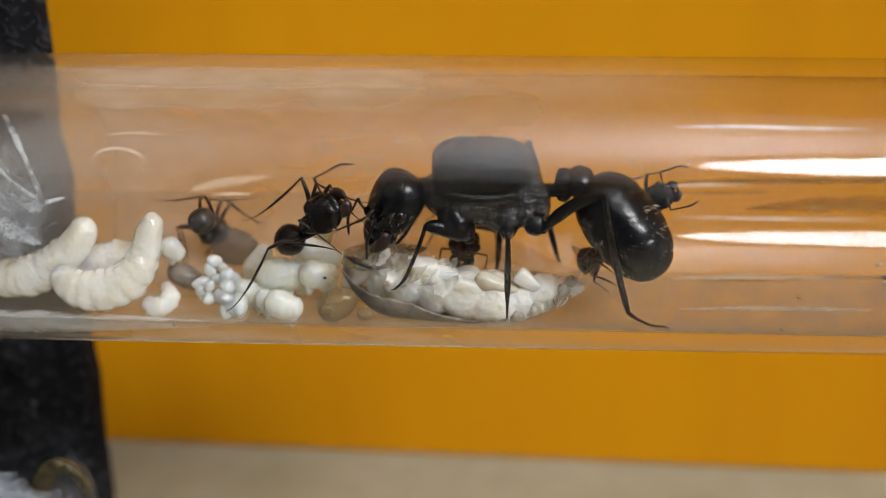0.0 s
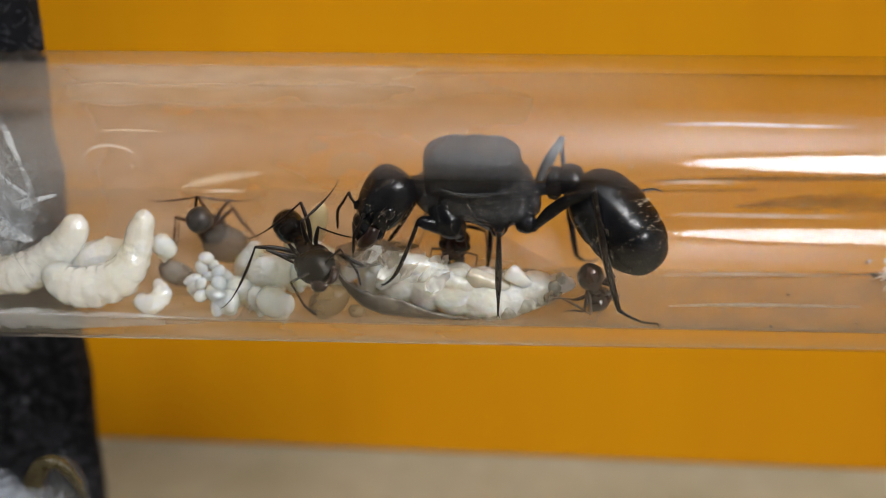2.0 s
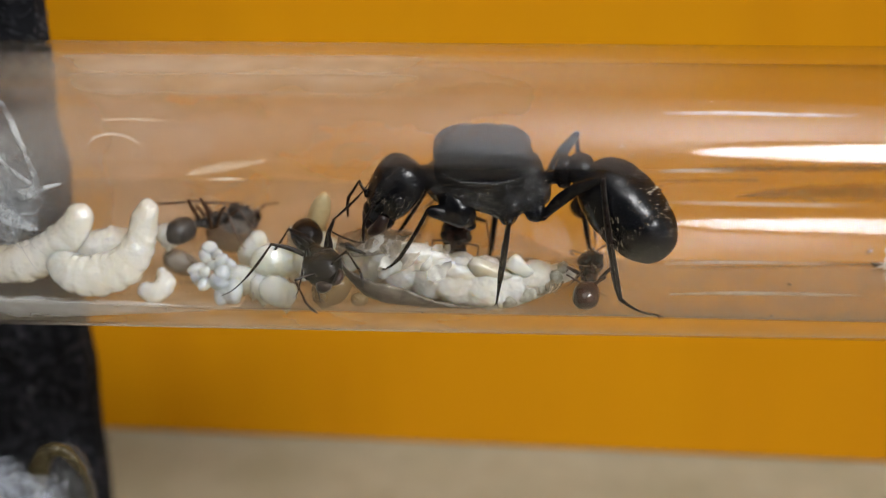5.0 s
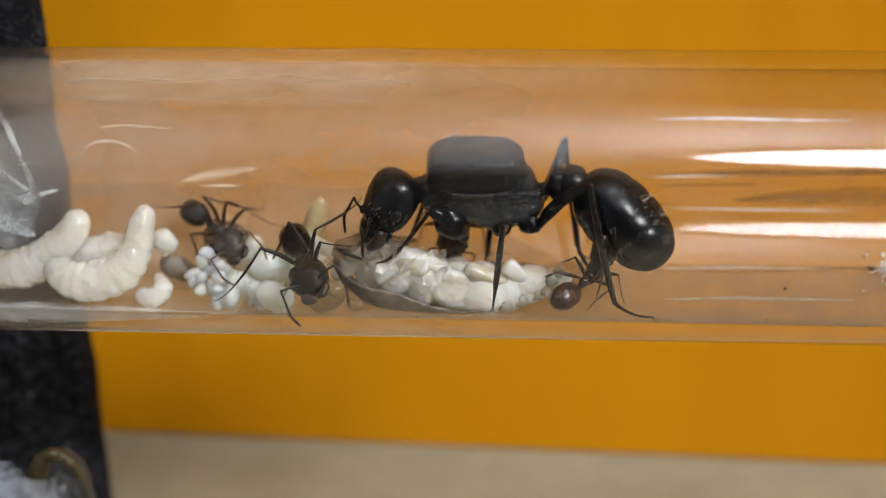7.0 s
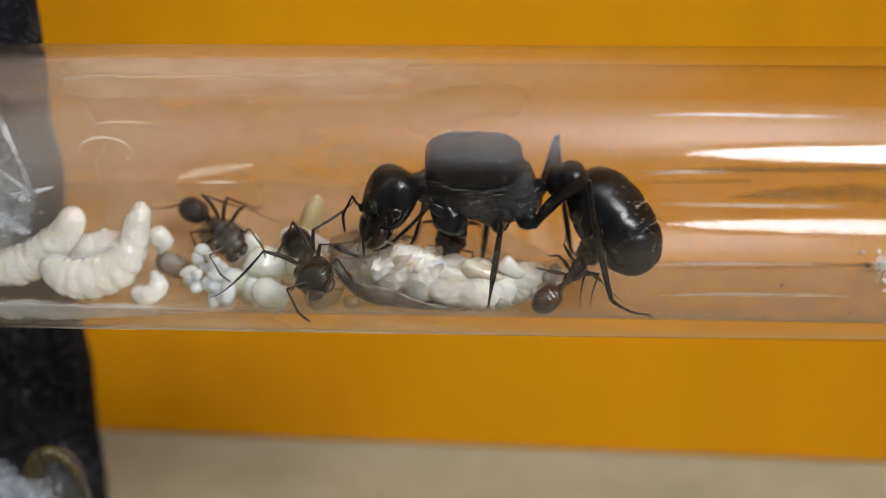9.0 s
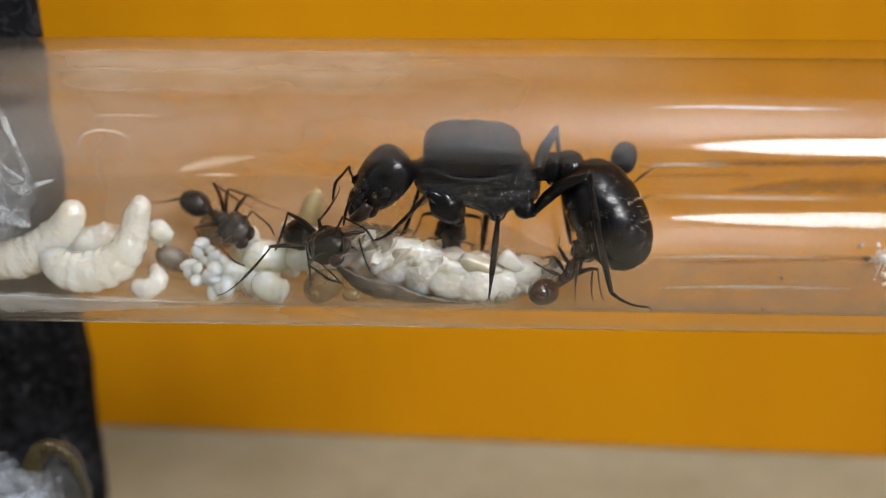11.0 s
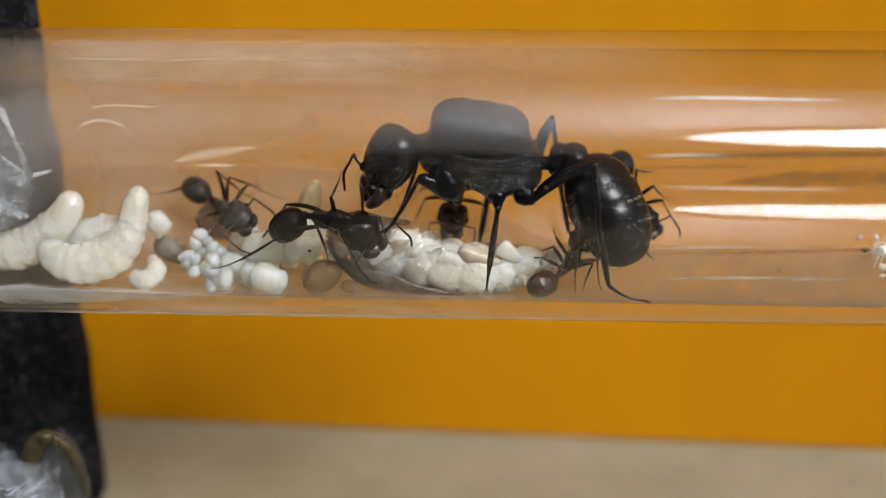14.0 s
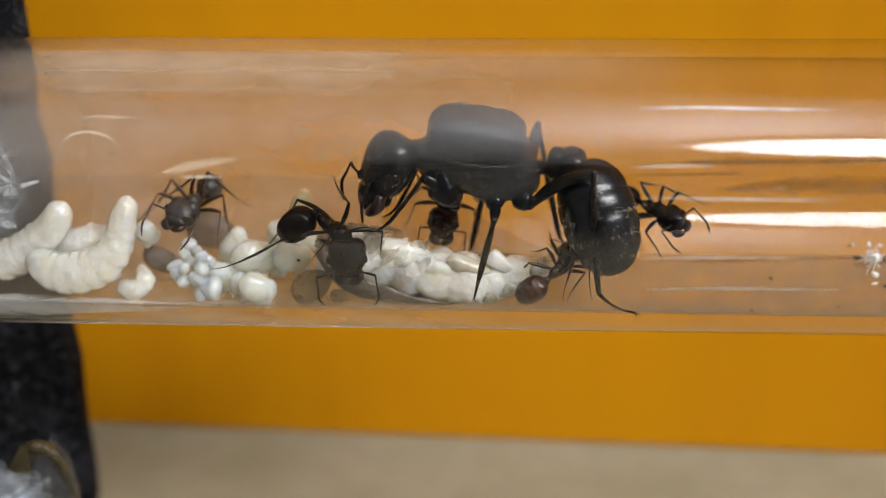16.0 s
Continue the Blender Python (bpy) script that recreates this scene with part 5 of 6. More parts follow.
# Brown strips that paint the dark refraction lines beside the bright bands
def brown_streak(pts, r):
    def build(bm):
        for q, k in enumerate((1.0, 0.55)):
            smear(bm, pts, [r * 0.1 * k, r * 0.8 * k, r * k, r * k], 0.08 + 0.02 * q)
    ob = soft_thing("dark_streak", build, tea_film, "thin brown streak painting refraction on the tube's back wall", "damp streak", "damp streaks")
    ob.visible_shadow = False


brown_streak([(8.40, 6.74, -1.36), (13.46, 6.79, -1.14), (18.48, 6.80, -1.06), (24.12, 6.82, -0.93)], 0.22)
brown_streak([(13.85, 6.31, -2.74), (17.55, 6.40, -2.51), (20.89, 6.44, -2.42), (24.22, 6.43, -2.45)], 0.55)
brown_streak([(9.34, 3.16, -6.11), (14.00, 3.27, -6.06), (18.98, 3.48, -5.93), (23.92, 3.62, -5.85)], 0.16)
brown_streak([(8.07, 6.59, -1.96), (10.11, 6.61, -1.91), (12.81, 6.63, -1.85), (15.17, 6.64, -1.79)], 0.06)


def condensation():
    """Faint breath of mist on the front glass beside the cotton, in layers that thin out."""
    for k, (x0, x1, a0, a1) in enumerate(((-27.5, -15.0, 118, 172), (-26.5, -18.0, 124, 166), (-26.0, -21.0, 130, 160))):
        bm = bmesh.new()
        rows = []
        for i in range(41):
            row = []
            for j in range(25):
                u, v = i / 20 - 1, j / 12 - 1
                w = 1 + 0.22 * noise.noise(Vector((math.atan2(v, u) * 1.5, k * 7.0, 1)))
                d = max(abs(u), abs(v))
                q = math.hypot(u, v)
                u, v = (u * d / q * w, v * d / q * w) if q else (0, 0)
                a, x = radians((a0 + a1) / 2 + v * (a1 - a0) / 2), (x0 + x1) / 2 + u * (x1 - x0) / 2
                r = 6.93 - 0.02 * k
                row.append(bm.verts.new((x, r * math.cos(a), r * math.sin(a))))
            rows.append(row)
        for p, q in zip(rows, rows[1:]):
            for j in range(24):
                bm.faces.new((p[j], p[j + 1], q[j + 1], q[j]))
        ob = finish("mist_patch", bm, mist_film)
        ob.location = M((0, 0, 0))
        ob.visible_shadow = False
        tagged(settle(ob), "faint mist on the inside of the glass", "mist", "mist patches")


condensation()


def debris():
    """Grains and shreds left where the far cotton begins."""
    rnd = random.Random(14)
    for k in range(22):
        x, a, r = rnd.uniform(21.3, 24.8), radians(rnd.uniform(-78, -50)), rnd.choice((0.06, 0.09, 0.13, 0.18))
        c = (x, 6.8 * math.cos(a), 6.8 * math.sin(a))
        soft_thing("grain", lambda bm: ball(bm, c, (r * rnd.uniform(1.0, 1.8), r, r * 0.8), (0, rnd.uniform(-60, 60), rnd.uniform(-60, 60)), 10, 7, rough=0.5, scale=7),
                   (dirt_dark, bright_shred_glare, vial_glass)[k % 3], ("dark crumb beside the far cotton", "pale shred beside the far cotton", "clear droplet beside the far cotton")[k % 3], "debris", "debris grains")


debris()


def fine_dust():
    """Fine pale dust scattered over the front glass."""
    rnd = random.Random(21)
    bm = bmesh.new()
    for k in range(130):
        a, r = radians(rnd.uniform(150, 232)), rnd.choice((0.02, 0.025, 0.03, 0.045))
        c = (rnd.uniform(-27, 29), 6.96 * math.cos(a), 6.96 * math.sin(a))
        ball(bm, c, (r * rnd.uniform(1, 2), r, r), (0, 0, rnd.uniform(-30, 30)), 7, 5)
    ob = finish("fine_dust", bm, pale_dust_glare)
    ob.location = M((0, 0, 0))
    tagged(settle(ob), "fine pale dust scattered over the glass", "dust", kind="stuff")


fine_dust()


def wrapped_vial():
    """A short glass vial with an amber lip, wrapped in crinkled film, on the desk before the stand."""
    vial = base("wrapped_vial", (-27.0, -2.0, -30), "small vial with amber lip wrapped in crinkled clear film", "vial")
    bm = bmesh.new()
    rod(bm, [(0.6, 0, 0.2), (0.6, 0, 5), (0.6, 0, 10), (0.65, 0, 12.4), (0.65, 0, 13.6)], [1.55, 1.55, 1.5, 1.2, 0.5], seg=40, n=6)
    part("body", bm, cling_haze, vial)
    bm = bmesh.new()
    rod(bm, [(-1.1, -0.9, 10.5), (-0.65, -1.0, 13.0), (0.55, -1.1, 14.2), (1.7, -1.0, 13.0), (2.3, -0.9, 10.0)], [0.3, 0.75, 0.85, 0.6, 0.2], seg=16, n=10, flat=0.5, rough=0.3)
    part("lip", bm, amber_rim, vial, "worn amber lip")
    bm = bmesh.new()
    rnd = random.Random(3)
    creases = []
    for s in range(5):
        x0, z0 = -5.2 + 0.9 * s, rnd.uniform(10.4, 11.0) - 0.25 * s
        g = []
        for i in range(30):
            row = []
            for j in range(30):
                u, v = i / 29 - 0.5, j / 29 - 0.5
                q = Vector((x0 + u * 6.5, -1.9 - 0.3 * s, z0 + v * 7 + 0.7 * noise.noise(Vector((u * 4, s, 0)))))
                q.y += 1.1 * noise.noise(q * 0.55 + Vector((s * 5, 0, 0))) + 0.6 * abs(noise.noise(q * 1.3))
                row.append(bm.verts.new(q))
            g.append(row)
        for i in range(29):
            for j in range(29):
                bm.faces.new((g[i][j], g[i + 1][j], g[i + 1][j + 1], g[i][j + 1]))
        for k in range(9):
            i, j = rnd.randrange(2, 18), rnd.randrange(8, 26)
            di, dj = rnd.choice((1, 2)), rnd.choice((-1, 0, 0, 1))
            creases.append([g[i + di * q][max(0, min(29, j + dj * q))].co + Vector((0, -0.06, 0)) for q in range(5)])
    part("film", bm, cling_film, vial, "crinkled clear film", smooth=False)
    bm = bmesh.new()
    for c in creases:
        rod(bm, c, [0.02, 0.07, 0.06, 0.02], seg=5, n=3, rough=0.4)
    part("crease", bm, cling_crease, vial, "pale sharp folds of the film")


wrapped_vial()


def motions():
    up = (0, -0.15, 1)
    # the queen bobs over the insect; her feet stay put
    stance(queen, 0.0, (-4.71, 0.50, 0.55), (1.54, 0.50, 0.63), (-7.01, 0.00, -3.01), (8.33, -2.08, -3.67), up)
    stance(queen, 0.7, (-4.69, 0.50, 0.46), (1.53, 0.50, 0.55), (-7.00, 0.00, -3.10), (8.43, -2.04, -3.69), up)
    stance(queen, 1.5, (-4.84, 0.50, 0.48), (1.42, 0.50, 0.57), (-7.26, 0.00, -3.01), (8.52, -1.94, -3.41), up)
    stance(queen, 2.5, (-4.58, 0.50, 0.54), (1.69, 0.50, 0.62), (-7.12, 0.00, -2.88), (8.71, -1.86, -3.27), up)
    stance(queen, 3.5, (-4.54, 0.50, 0.57), (1.72, 0.50, 0.65), (-7.09, 0.00, -2.85), (9.04, -1.87, -3.15), up)
    stance(queen, 4.2, (-4.47, 0.50, 0.55), (1.81, 0.50, 0.64), (-7.01, 0.00, -2.87), (9.22, -1.84, -3.11), up)
    stance(queen, 6.5, (-4.01, 0.50, 0.48), (2.30, 0.50, 0.58), (-6.40, 0.00, -3.01), (8.22, -1.76, -3.33), up)
    stance(queen, 7.0, (-4.41, 0.50, 0.14), (1.92, 0.50, 0.22), (-6.67, 0.00, -3.42), (9.16, -1.73, -3.28), up)
    stance(queen, 8.0, (-4.47, 0.50, 0.27), (1.83, 0.50, 0.34), (-6.61, 0.00, -3.36), (9.34, -2.26, -4.28), up)
    stance(queen, 9.0, (-4.29, 0.50, 0.20), (2.01, 0.50, 0.27), (-6.43, 0.00, -3.43), (8.65, -2.04, -4.09), up)
    stance(queen, 11.5, (-4.45, 0.50, 0.59), (1.87, 0.50, 0.53), (-7.55, 0.00, -2.38), (7.88, -2.17, -4.46), up)
    stance(queen, 12.5, (-4.66, 0.50, 0.53), (1.64, 0.50, 0.37), (-7.66, 0.00, -2.53), (8.01, -1.75, -3.67), up)
    stance(queen, 13.5, (-4.35, 0.50, 1.10), (1.93, 0.50, 0.59), (-6.87, 0.00, -2.29), (7.77, -1.77, -3.76), up)
    stance(queen, 14.5, (-3.73, 0.50, 1.91), (2.46, 0.50, 0.93), (-5.88, 0.00, -1.67), (7.39, -2.01, -4.29), up)
    stance(queen, 15.3, (-3.44, 0.50, 2.14), (2.74, 0.50, 1.26), (-5.61, 0.00, -1.44), (7.71, -2.22, -4.35), up)
    stance(queen, 16.0, (-3.53, 0.50, 1.76), (2.66, 0.50, 1.00), (-5.70, 0.00, -1.82), (7.49, -2.42, -4.94), up)
    foot(queen, 1, (0.0, (-5.87, -1.00, -4.10)), (2.5, (-5.87, -1.00, -3.95)), (4.0, (-5.79, -1.00, -3.99)), (8.5, (-5.86, -1.00, -2.86)), (11.5, (-5.92, -1.00, -2.53)), (14.5, (-5.64, -1.00, -2.58)), (16.0, (-5.18, -1.00, -1.83)), knee=(-0.75, -0.35, 0.8))
    foot(queen, 0, (0.0, (-6.35, 1.50, -2.92)), (2.5, (-6.74, 1.50, -3.47)), (4.0, (-6.63, 1.50, -3.55)), (8.5, (-4.64, 1.50, -3.53)), (11.5, (-5.35, 1.50, -3.25)), (14.5, (-5.35, 1.50, -2.60)), (16.0, (-4.91, 1.50, -1.86)), knee=(-0.75, 0.35, 0.8))
    foot(queen, 3, (0.0, (-0.21, -2.80, -4.47)), (16.0, (-0.21, -2.80, -4.47)))
    foot(queen, 2, (0.0, (-0.86, 3.68, -5.81)), (16.0, (-0.86, 3.68, -5.81)))
    foot(queen, 5, (0.0, (6.34, -3.20, -5.07)), (16.0, (6.34, -3.20, -5.07)))
    foot(queen, 4, (0.0, (2.65, 4.00, -4.86)), (1.5, (3.77, 4.00, -5.19)), (2.5, (4.88, 4.00, -5.26)), (4.0, (5.12, 4.00, -5.44)), (9.0, (4.40, 4.00, -5.78)), (16.0, (4.39, 4.00, -4.93)), knee=(-0.28, 0.1, 1.0))
    perform(queen)
    top = (0, -0.8, 0.6)
    stance(porter, 0.0, (-10.78, -1.18, -0.75), (-11.87, -0.02, -1.97), (-9.64, -1.95, 0.51), (-13.24, 2.20, -3.59), top)
    stance(porter, 0.5, (-11.43, -1.46, -0.81), (-11.93, 0.26, -1.70), (-10.94, -2.97, 0.20), (-12.61, 3.06, -2.81), top)
    stance(porter, 1.0, (-10.92, -1.80, -1.68), (-12.07, -0.20, -2.03), (-9.89, -3.33, -1.31), (-13.78, 2.30, -2.62), top)
    stance(porter, 1.5, (-10.49, -2.01, -1.72), (-11.68, -0.39, -1.81), (-9.43, -3.55, -1.58), (-13.44, 2.14, -2.03), top)
    stance(porter, 2.0, (-10.53, -2.29, -2.64), (-11.42, -0.51, -2.43), (-9.73, -3.98, -2.76), (-12.75, 2.27, -2.21), top)
    stance(porter, 3.0, (-10.15, -2.21, -2.63), (-11.32, -0.59, -2.46), (-9.11, -3.76, -2.72), (-13.05, 1.96, -2.31), top)
    stance(porter, 4.0, (-9.87, -2.29, -3.15), (-10.77, -0.51, -3.17), (-9.06, -3.99, -3.08), (-12.11, 2.27, -3.26), top)
    stance(porter, 6.5, (-10.65, -2.55, -3.65), (-11.26, -0.65, -3.50), (-10.09, -4.34, -3.72), (-12.18, 2.30, -3.35), top)
    stance(porter, 7.0, (-10.67, -2.54, -3.70), (-11.32, -0.66, -3.55), (-10.08, -4.32, -3.77), (-12.31, 2.27, -3.41), top)
    stance(porter, 8.0, (-10.40, -2.55, -3.89), (-11.01, -0.65, -3.75), (-9.85, -4.34, -3.96), (-11.92, 2.30, -3.61), top)
    stance(porter, 9.0, (-10.21, -2.53, -3.79), (-10.92, -0.67, -3.79), (-9.56, -4.30, -3.73), (-12.00, 2.23, -3.87), top)
    stance(porter, 11.5, (-9.27, -2.31, -2.61), (-10.33, -0.69, -3.10), (-8.32, -3.86, -2.12), (-11.92, 1.84, -3.90), top)
    stance(porter, 12.0, (-8.99, -2.29, -3.03), (-10.17, -0.71, -3.40), (-7.93, -3.79, -2.65), (-11.93, 1.75, -4.02), top)
    stance(porter, 13.0, (-8.61, -2.18, -2.42), (-10.07, -0.82, -2.55), (-7.36, -3.50, -2.86), (-12.19, 1.16, -3.54), top)
    stance(porter, 13.5, (-8.42, -1.85, -1.69), (-10.28, -1.15, -1.93), (-6.83, -2.28, -3.02), (-12.29, -0.66, -3.95), top)
    stance(porter, 14.0, (-8.16, -1.93, -2.00), (-10.04, -1.27, -2.08), (-6.67, -2.32, -3.19), (-12.55, -0.70, -3.57), top)
    stance(porter, 15.0, (-7.21, -2.19, -2.36), (-8.93, -1.41, -1.72), (-6.01, -2.89, -4.09), (-11.36, -0.09, -2.60), top)
    stance(porter, 15.5, (-7.32, -2.28, -2.44), (-9.02, -1.32, -2.02), (-6.36, -3.02, -4.17), (-11.52, -0.40, -3.16), top)
    stance(porter, 16.0, (-7.50, -2.41, -2.25), (-8.97, -1.19, -1.67), (-7.32, -3.46, -4.35), (-11.35, -1.12, -2.87), top)
    foot(porter, 4, (0.0, (-15.48, -2.00, -6.33)), (1.5, (-15.34, -2.00, -6.67)), (4.0, (-15.36, -2.00, -6.42)), (7.5, (-15.75, -2.00, -6.08)), (9.0, (-15.75, -2.00, -6.15)), (11.5, (-15.64, -2.00, -6.22)), (12.5, (-16.56, -2.00, -6.42)), (13.5, (-16.36, -2.00, -5.95)), (15.0, (-15.90, -2.00, -4.90)), (16.0, (-15.79, -2.00, -5.05)), knee=(-0.7, -0.3, 0.8))
    foot(porter, 5, (0.0, (-14.86, 0.30, -1.73)), (1.5, (-14.19, 0.30, -2.26)), (4.0, (-15.03, 0.30, -6.00)), (7.5, (-13.48, 0.30, -5.48)), (9.0, (-13.42, 0.30, -5.61)), (12.5, (-13.04, 0.30, -5.81)), (13.5, (-14.65, 0.30, -5.43)), (16.0, (-12.59, 0.30, -4.54)), knee=(-0.4, 0.3, 1.0))
    foot(porter, 3, (0.0, (-8.12, 0.80, -0.70)), (2.0, (-9.22, 0.80, 0.38)), (3.0, (-11.10, 0.80, 1.14)), (4.0, (-7.55, 0.80, 0.89)), (7.5, (-7.83, 0.80, -1.17)), (9.0, (-7.84, 0.80, -1.00)), (11.5, (-8.95, 0.80, -0.90)), (12.5, (-7.60, 0.80, 0.03)), (13.5, (-8.81, 0.80, -0.58)), (16.0, (-8.48, 0.80, -0.32)), knee=(0.1, 0.2, 1.0))
    foot(porter, 2, (0.0, (-9.43, -2.00, -2.01)), (4.0, (-10.96, -2.00, -5.55)), (7.5, (-12.04, -2.00, -5.06)), (11.5, (-10.05, -2.00, -5.27)), (13.5, (-9.10, -2.00, -4.72)), (16.0, (-9.23, -2.00, -3.42)), knee=(-0.3, -0.9, -0.1))
    foot(porter, 1, (0.0, (-8.34, -0.50, -1.29)), (4.0, (-8.03, -0.50, -3.39)), (9.0, (-7.93, -0.50, -3.02)), (11.5, (-6.73, -0.50, -5.40)), (12.5, (-7.20, -0.50, -3.57)), (13.5, (-5.58, -0.50, -4.91)), (16.0, (-5.93, -0.50, -5.32)), knee=(0.5, 0.0, 0.9))
    foot(porter, 0, (0.0, (-9.26, -2.40, -2.07)), (2.0, (-10.25, -2.40, -4.07)), (4.0, (-10.26, -2.40, -5.51)), (9.0, (-8.73, -2.40, -4.95)), (12.0, (-8.04, -2.40, -5.25)), (16.0, (-6.41, -2.40, -4.93)), knee=(0.2, -0.9, 0.1))
    perform(porter)
    stance(forager, 0.0, (4.58, 1.75, -4.08), (5.20, 0.25, -2.90), (4.15, 2.70, -4.86), (5.76, -1.53, -1.61), top)
    stance(forager, 0.8, (5.29, 0.55, -5.38), (4.52, -0.55, -3.90), (5.81, 1.24, -6.36), (3.75, -1.98, -2.31), top)
    stance(forager, 1.3, (5.30, 0.34, -5.80), (4.81, -0.94, -4.35), (5.63, 1.15, -6.77), (4.31, -2.52, -2.79), top)
    stance(forager, 2.0, (5.44, 0.19, -5.87), (5.04, -1.19, -4.47), (5.70, 1.06, -6.80), (4.64, -2.84, -2.96), top)
    stance(forager, 2.5, (3.28, 0.06, -5.61), (4.12, -1.66, -5.01), (2.53, 1.03, -6.04), (4.69, -3.75, -4.37), top)
    stance(forager, 3.0, (2.84, -0.28, -5.47), (4.18, -1.72, -5.07), (1.75, 0.43, -5.57), (5.19, -3.61, -4.36), top)
    stance(forager, 3.5, (2.73, -0.30, -5.53), (4.11, -1.70, -5.12), (1.56, 0.24, -5.74), (5.07, -3.66, -4.61), top)
    stance(forager, 4.0, (3.36, -0.12, -5.35), (4.29, -1.88, -5.09), (2.61, 0.93, -5.51), (5.03, -3.98, -4.69), top)
    stance(forager, 6.5, (6.08, -0.24, -4.00), (4.96, -1.76, -4.64), (6.58, 0.82, -3.42), (3.54, -3.50, -4.93), top)
    stance(forager, 7.0, (5.66, -0.28, -3.93), (4.51, -1.72, -4.72), (6.08, 0.66, -3.12), (2.98, -3.35, -4.99), top)
    stance(forager, 7.5, (5.49, -0.22, -3.99), (4.40, -1.78, -4.58), (5.82, 1.01, -3.69), (2.82, -3.31, -5.12), top)
    stance(forager, 8.5, (5.54, -0.45, -3.54), (4.25, -1.55, -4.60), (6.02, 0.71, -3.16), (2.58, -2.70, -5.62), top)
    stance(forager, 9.0, (5.07, -0.48, -3.80), (3.79, -1.52, -4.92), (5.61, 0.64, -3.36), (2.17, -2.76, -5.93), top)
    stance(forager, 11.5, (4.79, -0.41, -4.35), (3.54, -1.59, -5.36), (5.31, 0.16, -2.91), (2.15, -3.23, -5.04), top)
    stance(forager, 13.5, (4.78, -0.31, -4.25), (3.62, -1.69, -5.12), (5.22, 0.37, -3.22), (2.12, -3.35, -5.28), top)
    stance(forager, 14.5, (4.81, -0.34, -4.44), (3.64, -1.66, -5.38), (4.97, 0.17, -3.18), (1.85, -2.98, -5.50), top)
    stance(forager, 16.0, (5.00, -0.33, -4.01), (3.73, -1.67, -4.79), (4.94, 1.00, -4.20), (1.80, -2.40, -5.92), top)
    foot(forager, 0, (0.0, (3.19, -2.20, -2.72)), (1.3, (3.48, -2.20, -4.14)), (2.5, (1.78, -2.20, -5.36)), (4.0, (1.69, -2.20, -5.20)), (6.5, (6.70, -2.20, -5.64)), (8.5, (7.49, -2.20, -5.76)), (11.5, (5.81, -2.20, -6.49)), (16.0, (5.97, -2.20, -6.07)))
    foot(forager, 2, (0.0, (3.81, -2.60, -3.54)), (1.3, (3.80, -2.60, -4.97)), (2.5, (3.03, -2.60, -5.66)), (4.0, (3.42, -2.60, -5.94)), (6.5, (4.68, -2.60, -6.53)), (8.5, (5.09, -2.60, -6.30)), (11.5, (5.32, -2.60, -6.41)), (16.0, (4.56, -2.60, -6.23)))
    foot(forager, 5, (0.0, (5.89, 0.50, -4.28)), (1.3, (5.83, 0.50, -4.32)), (2.5, (6.03, 0.50, -7.53)), (4.0, (4.74, 0.50, -4.39)), (6.5, (2.21, 0.50, -5.63)), (8.5, (2.14, 0.50, -4.85)), (11.5, (1.86, 0.50, -4.84)), (16.0, (2.05, 0.50, -5.51)))
    perform(forager)
    stance(feeder, 0.0, (-2.73, 2.95, -3.06), (-2.61, 4.25, -1.55), (-2.82, 1.49, -4.02), (-2.45, 6.26, 0.54), (0, -0.9, -0.3))
    stance(feeder, 1.5, (-2.76, 2.95, -3.19), (-2.63, 4.25, -1.67), (-2.85, 1.51, -4.16), (-2.47, 6.23, 0.44), (0, -0.9, -0.3))
    stance(feeder, 3.5, (-2.83, 2.96, -3.21), (-2.70, 4.24, -1.68), (-2.91, 1.51, -4.18), (-2.55, 6.23, 0.43), (0, -0.9, -0.3))
    stance(feeder, 7.0, (-2.81, 2.97, -3.53), (-2.69, 4.23, -1.97), (-2.89, 1.54, -4.51), (-2.54, 6.18, 0.17), (0, -0.9, -0.3))
    stance(feeder, 9.0, (-2.69, 2.97, -3.57), (-2.57, 4.23, -2.02), (-2.78, 1.54, -4.56), (-2.41, 6.18, 0.12), (0, -0.9, -0.3))
    stance(feeder, 12.5, (-2.65, 2.97, -3.32), (-2.52, 4.23, -1.76), (-2.73, 1.55, -4.32), (-2.37, 6.18, 0.38), (0, -0.9, -0.3))
    stance(feeder, 14.5, (-2.41, 2.97, -2.95), (-2.28, 4.23, -1.41), (-2.49, 1.54, -3.95), (-2.12, 6.19, 0.73), (0, -0.9, -0.3))
    stance(feeder, 16.0, (-2.40, 2.95, -2.79), (-2.28, 4.25, -1.27), (-2.48, 1.51, -3.76), (-2.12, 6.24, 0.84), (0, -0.9, -0.3))
    perform(feeder)
    stance(climber, 0.0, (7.98, 2.76, -0.87), (6.33, 3.64, -1.58), (8.93, 2.03, 0.01), (4.19, 4.90, -2.06), top)
    stance(climber, 0.5, (7.33, 2.58, -1.37), (5.91, 3.82, -2.04), (8.23, 1.69, -0.58), (4.17, 5.58, -2.54), top)
    stance(climber, 4.0, (6.93, 2.52, -2.14), (5.61, 3.88, -2.78), (7.65, 1.46, -1.39), (3.85, 5.64, -3.25), top)
    stance(climber, 9.3, (7.04, 2.26, -2.32), (6.42, 4.14, -2.03), (7.54, 0.96, -2.82), (5.81, 6.58, -2.17), top)
    stance(climber, 11.5, (6.87, 4.25, -3.10), (7.26, 3.90, -1.16), (6.81, 3.75, -4.78), (7.82, 5.00, 0.41), top)
    stance(climber, 12.5, (7.05, 3.70, -3.00), (7.45, 4.50, -1.55), (7.10, 3.05, -4.74), (7.90, 5.00, 0.11), top)
    stance(climber, 13.5, (7.40, 2.50, -2.60), (7.59, 3.55, -1.23), (7.95, 1.90, -3.90), (8.04, 5.00, 0.07), top)
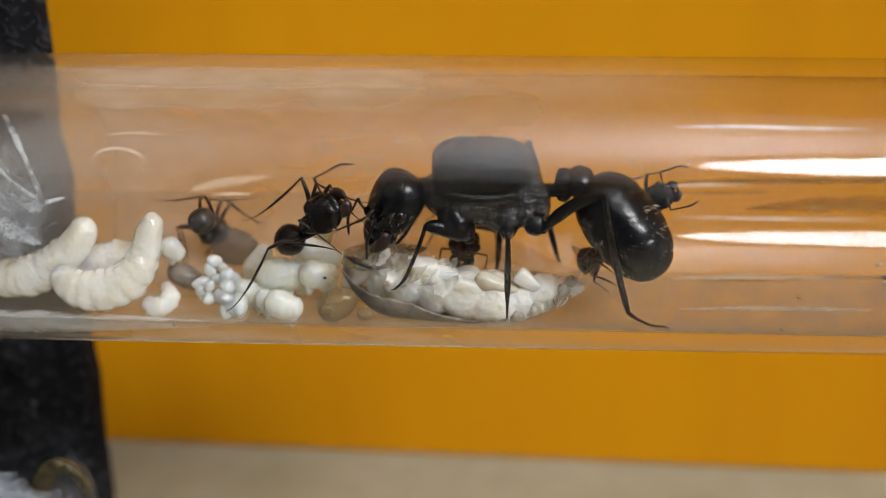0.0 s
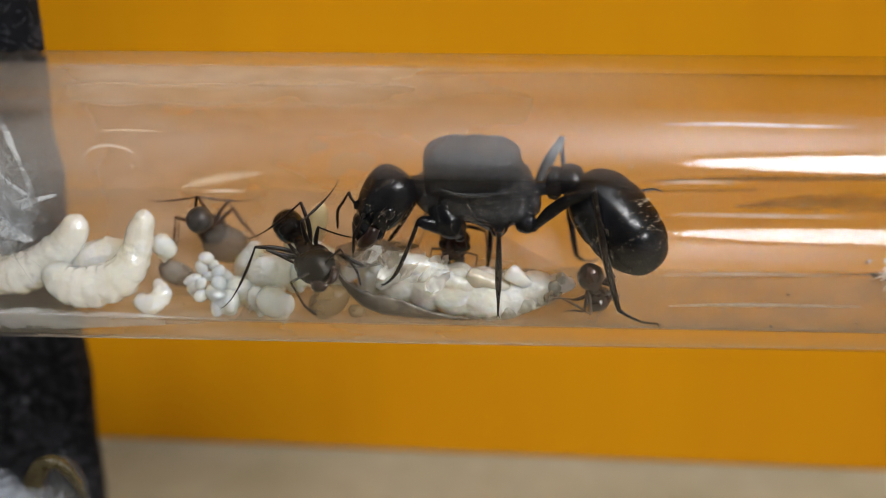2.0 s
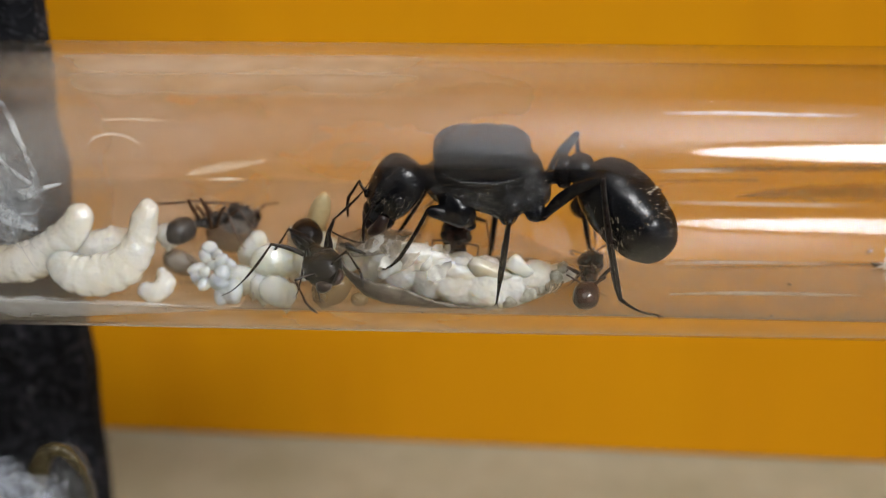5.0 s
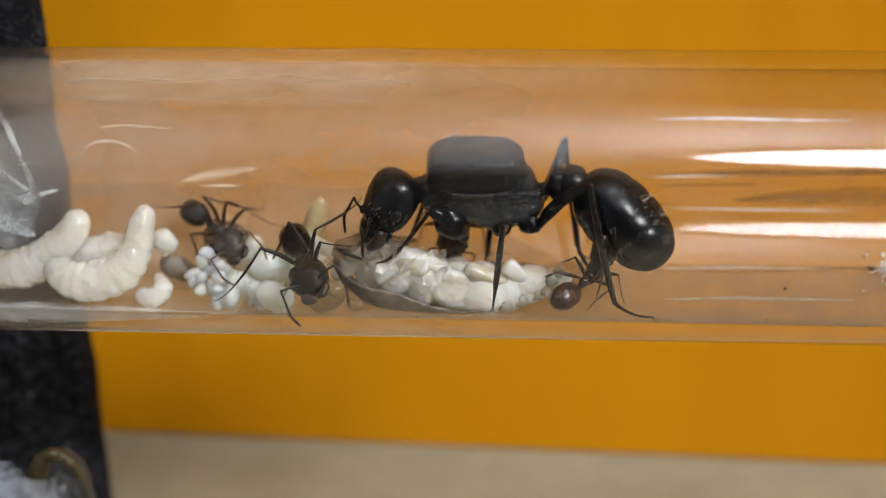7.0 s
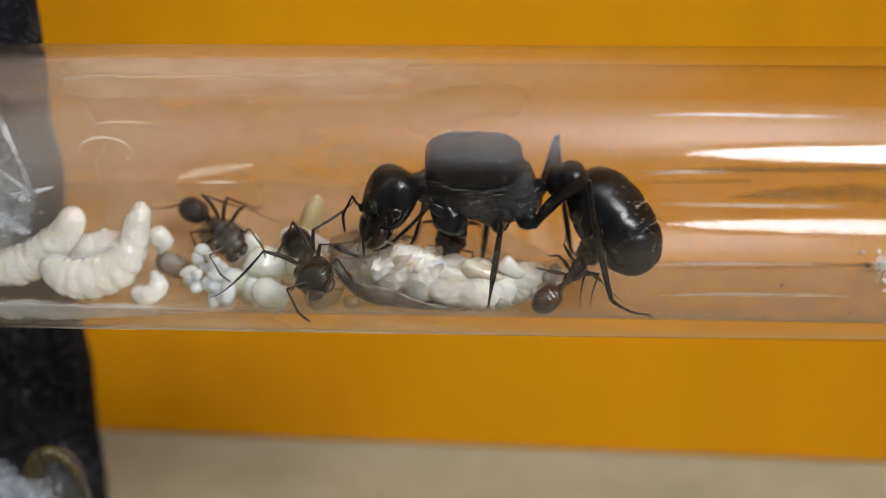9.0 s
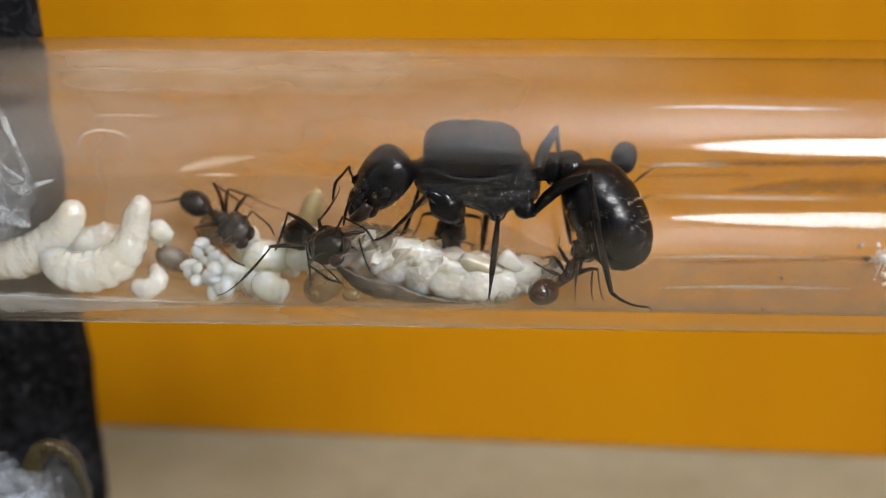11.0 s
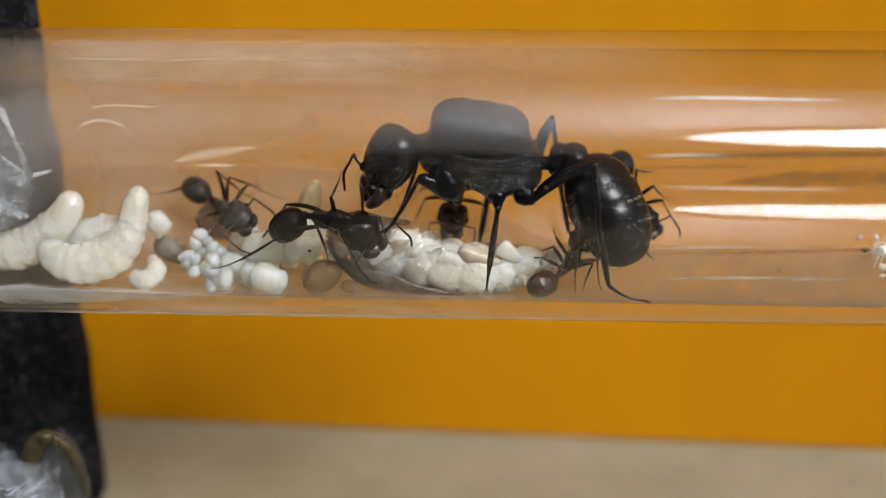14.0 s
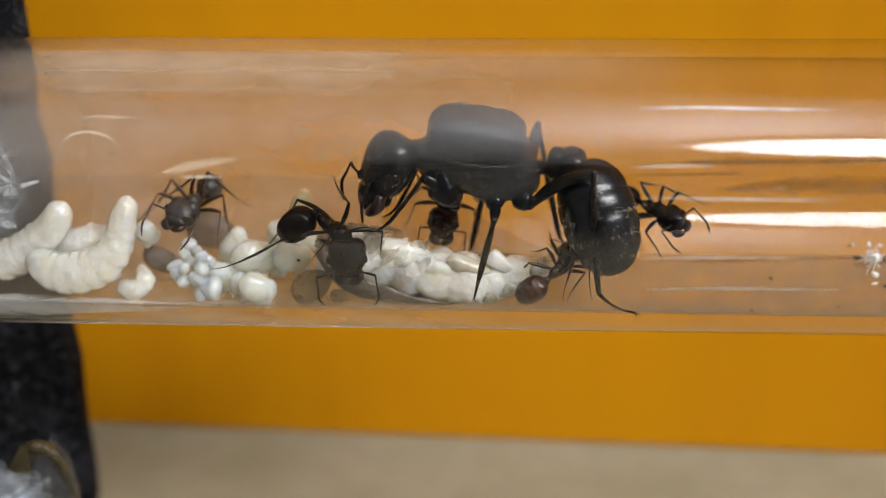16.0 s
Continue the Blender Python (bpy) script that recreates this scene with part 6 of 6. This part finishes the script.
    stance(climber, 14.5, (9.19, 2.45, -3.35), (7.94, 3.95, -2.93), (10.25, 1.48, -3.71), (6.78, 6.17, -2.65), top)
    stance(climber, 15.3, (9.99, 2.24, -2.18), (8.69, 3.76, -2.27), (10.72, 0.98, -2.50), (7.01, 5.49, -2.97), top)
    stance(climber, 16.0, (10.39, 2.21, -2.64), (9.16, 3.79, -2.59), (11.09, 0.91, -2.83), (7.55, 5.72, -2.88), top)
    perform(climber)
    stance(nurse, 0.0, (-18.03, 4.14, -3.53), (-17.94, 2.46, -2.43), (-17.91, 5.14, -4.61), (-17.56, 0.15, -1.51), top)
    stance(nurse, 2.0, (-17.65, 4.14, -3.62), (-17.61, 2.46, -2.52), (-17.42, 5.13, -4.70), (-17.19, 0.16, -1.60), top)
    stance(nurse, 4.0, (-17.59, 4.14, -4.04), (-17.54, 2.46, -2.94), (-17.36, 5.13, -5.12), (-17.11, 0.16, -2.02), top)
    stance(nurse, 6.5, (-16.28, 1.85, -3.63), (-17.57, 3.35, -3.33), (-15.53, 0.60, -3.94), (-19.36, 5.13, -3.24), top)
    stance(nurse, 8.0, (-16.01, 1.80, -3.53), (-17.40, 3.20, -3.20), (-15.28, 0.51, -3.68), (-19.38, 4.73, -2.84), top)
    stance(nurse, 9.0, (-15.91, 1.78, -3.54), (-17.25, 3.22, -3.22), (-15.21, 0.50, -3.83), (-19.19, 4.83, -3.05), top)
    stance(nurse, 12.0, (-15.53, 1.85, -3.37), (-17.03, 3.15, -3.14), (-14.63, 0.67, -3.29), (-19.06, 4.60, -2.71), top)
    stance(nurse, 14.0, (-15.43, 1.83, -3.26), (-16.90, 3.17, -2.97), (-14.50, 0.68, -3.27), (-18.81, 4.77, -2.53), top)
    stance(nurse, 15.0, (-15.39, 1.68, -2.77), (-16.45, 3.32, -2.31), (-14.97, 0.28, -3.02), (-18.15, 5.11, -1.80), top)
    stance(nurse, 15.2, (-16.19, 1.56, -2.60), (-16.77, 3.44, -2.22), (-16.06, 0.13, -2.96), (-17.87, 5.69, -1.98), top)
    stance(nurse, 15.5, (-16.87, 1.51, -2.14), (-17.07, 3.49, -2.14), (-17.02, 0.03, -2.12), (-17.75, 5.93, -2.19), top)
    stance(nurse, 16.0, (-17.19, 1.52, -2.20), (-16.83, 3.48, -2.18), (-17.55, 0.08, -2.33), (-16.63, 5.99, -2.42), top)
    foot(nurse, 4, (0.0, (-21.04, 3.40, -1.69)), (4.0, (-20.93, 3.40, -2.05)), (9.0, (-20.92, 3.40, -2.90)), (14.0, (-20.52, 3.40, -2.96)), (15.0, (-20.73, 3.40, -2.53)), (16.0, (-19.32, 3.40, -2.66)), knee=(-0.4, -0.2, 1.0))
    foot(nurse, 5, (0.0, (-14.81, 3.80, -1.59)), (4.0, (-14.41, 3.80, -2.30)), (9.0, (-14.41, 3.80, -3.09)), (12.5, (-14.16, 3.80, -3.80)), (16.0, (-14.18, 3.80, -3.29)), knee=(0.3, 0.0, 1.0))
    perform(nurse)


motions()
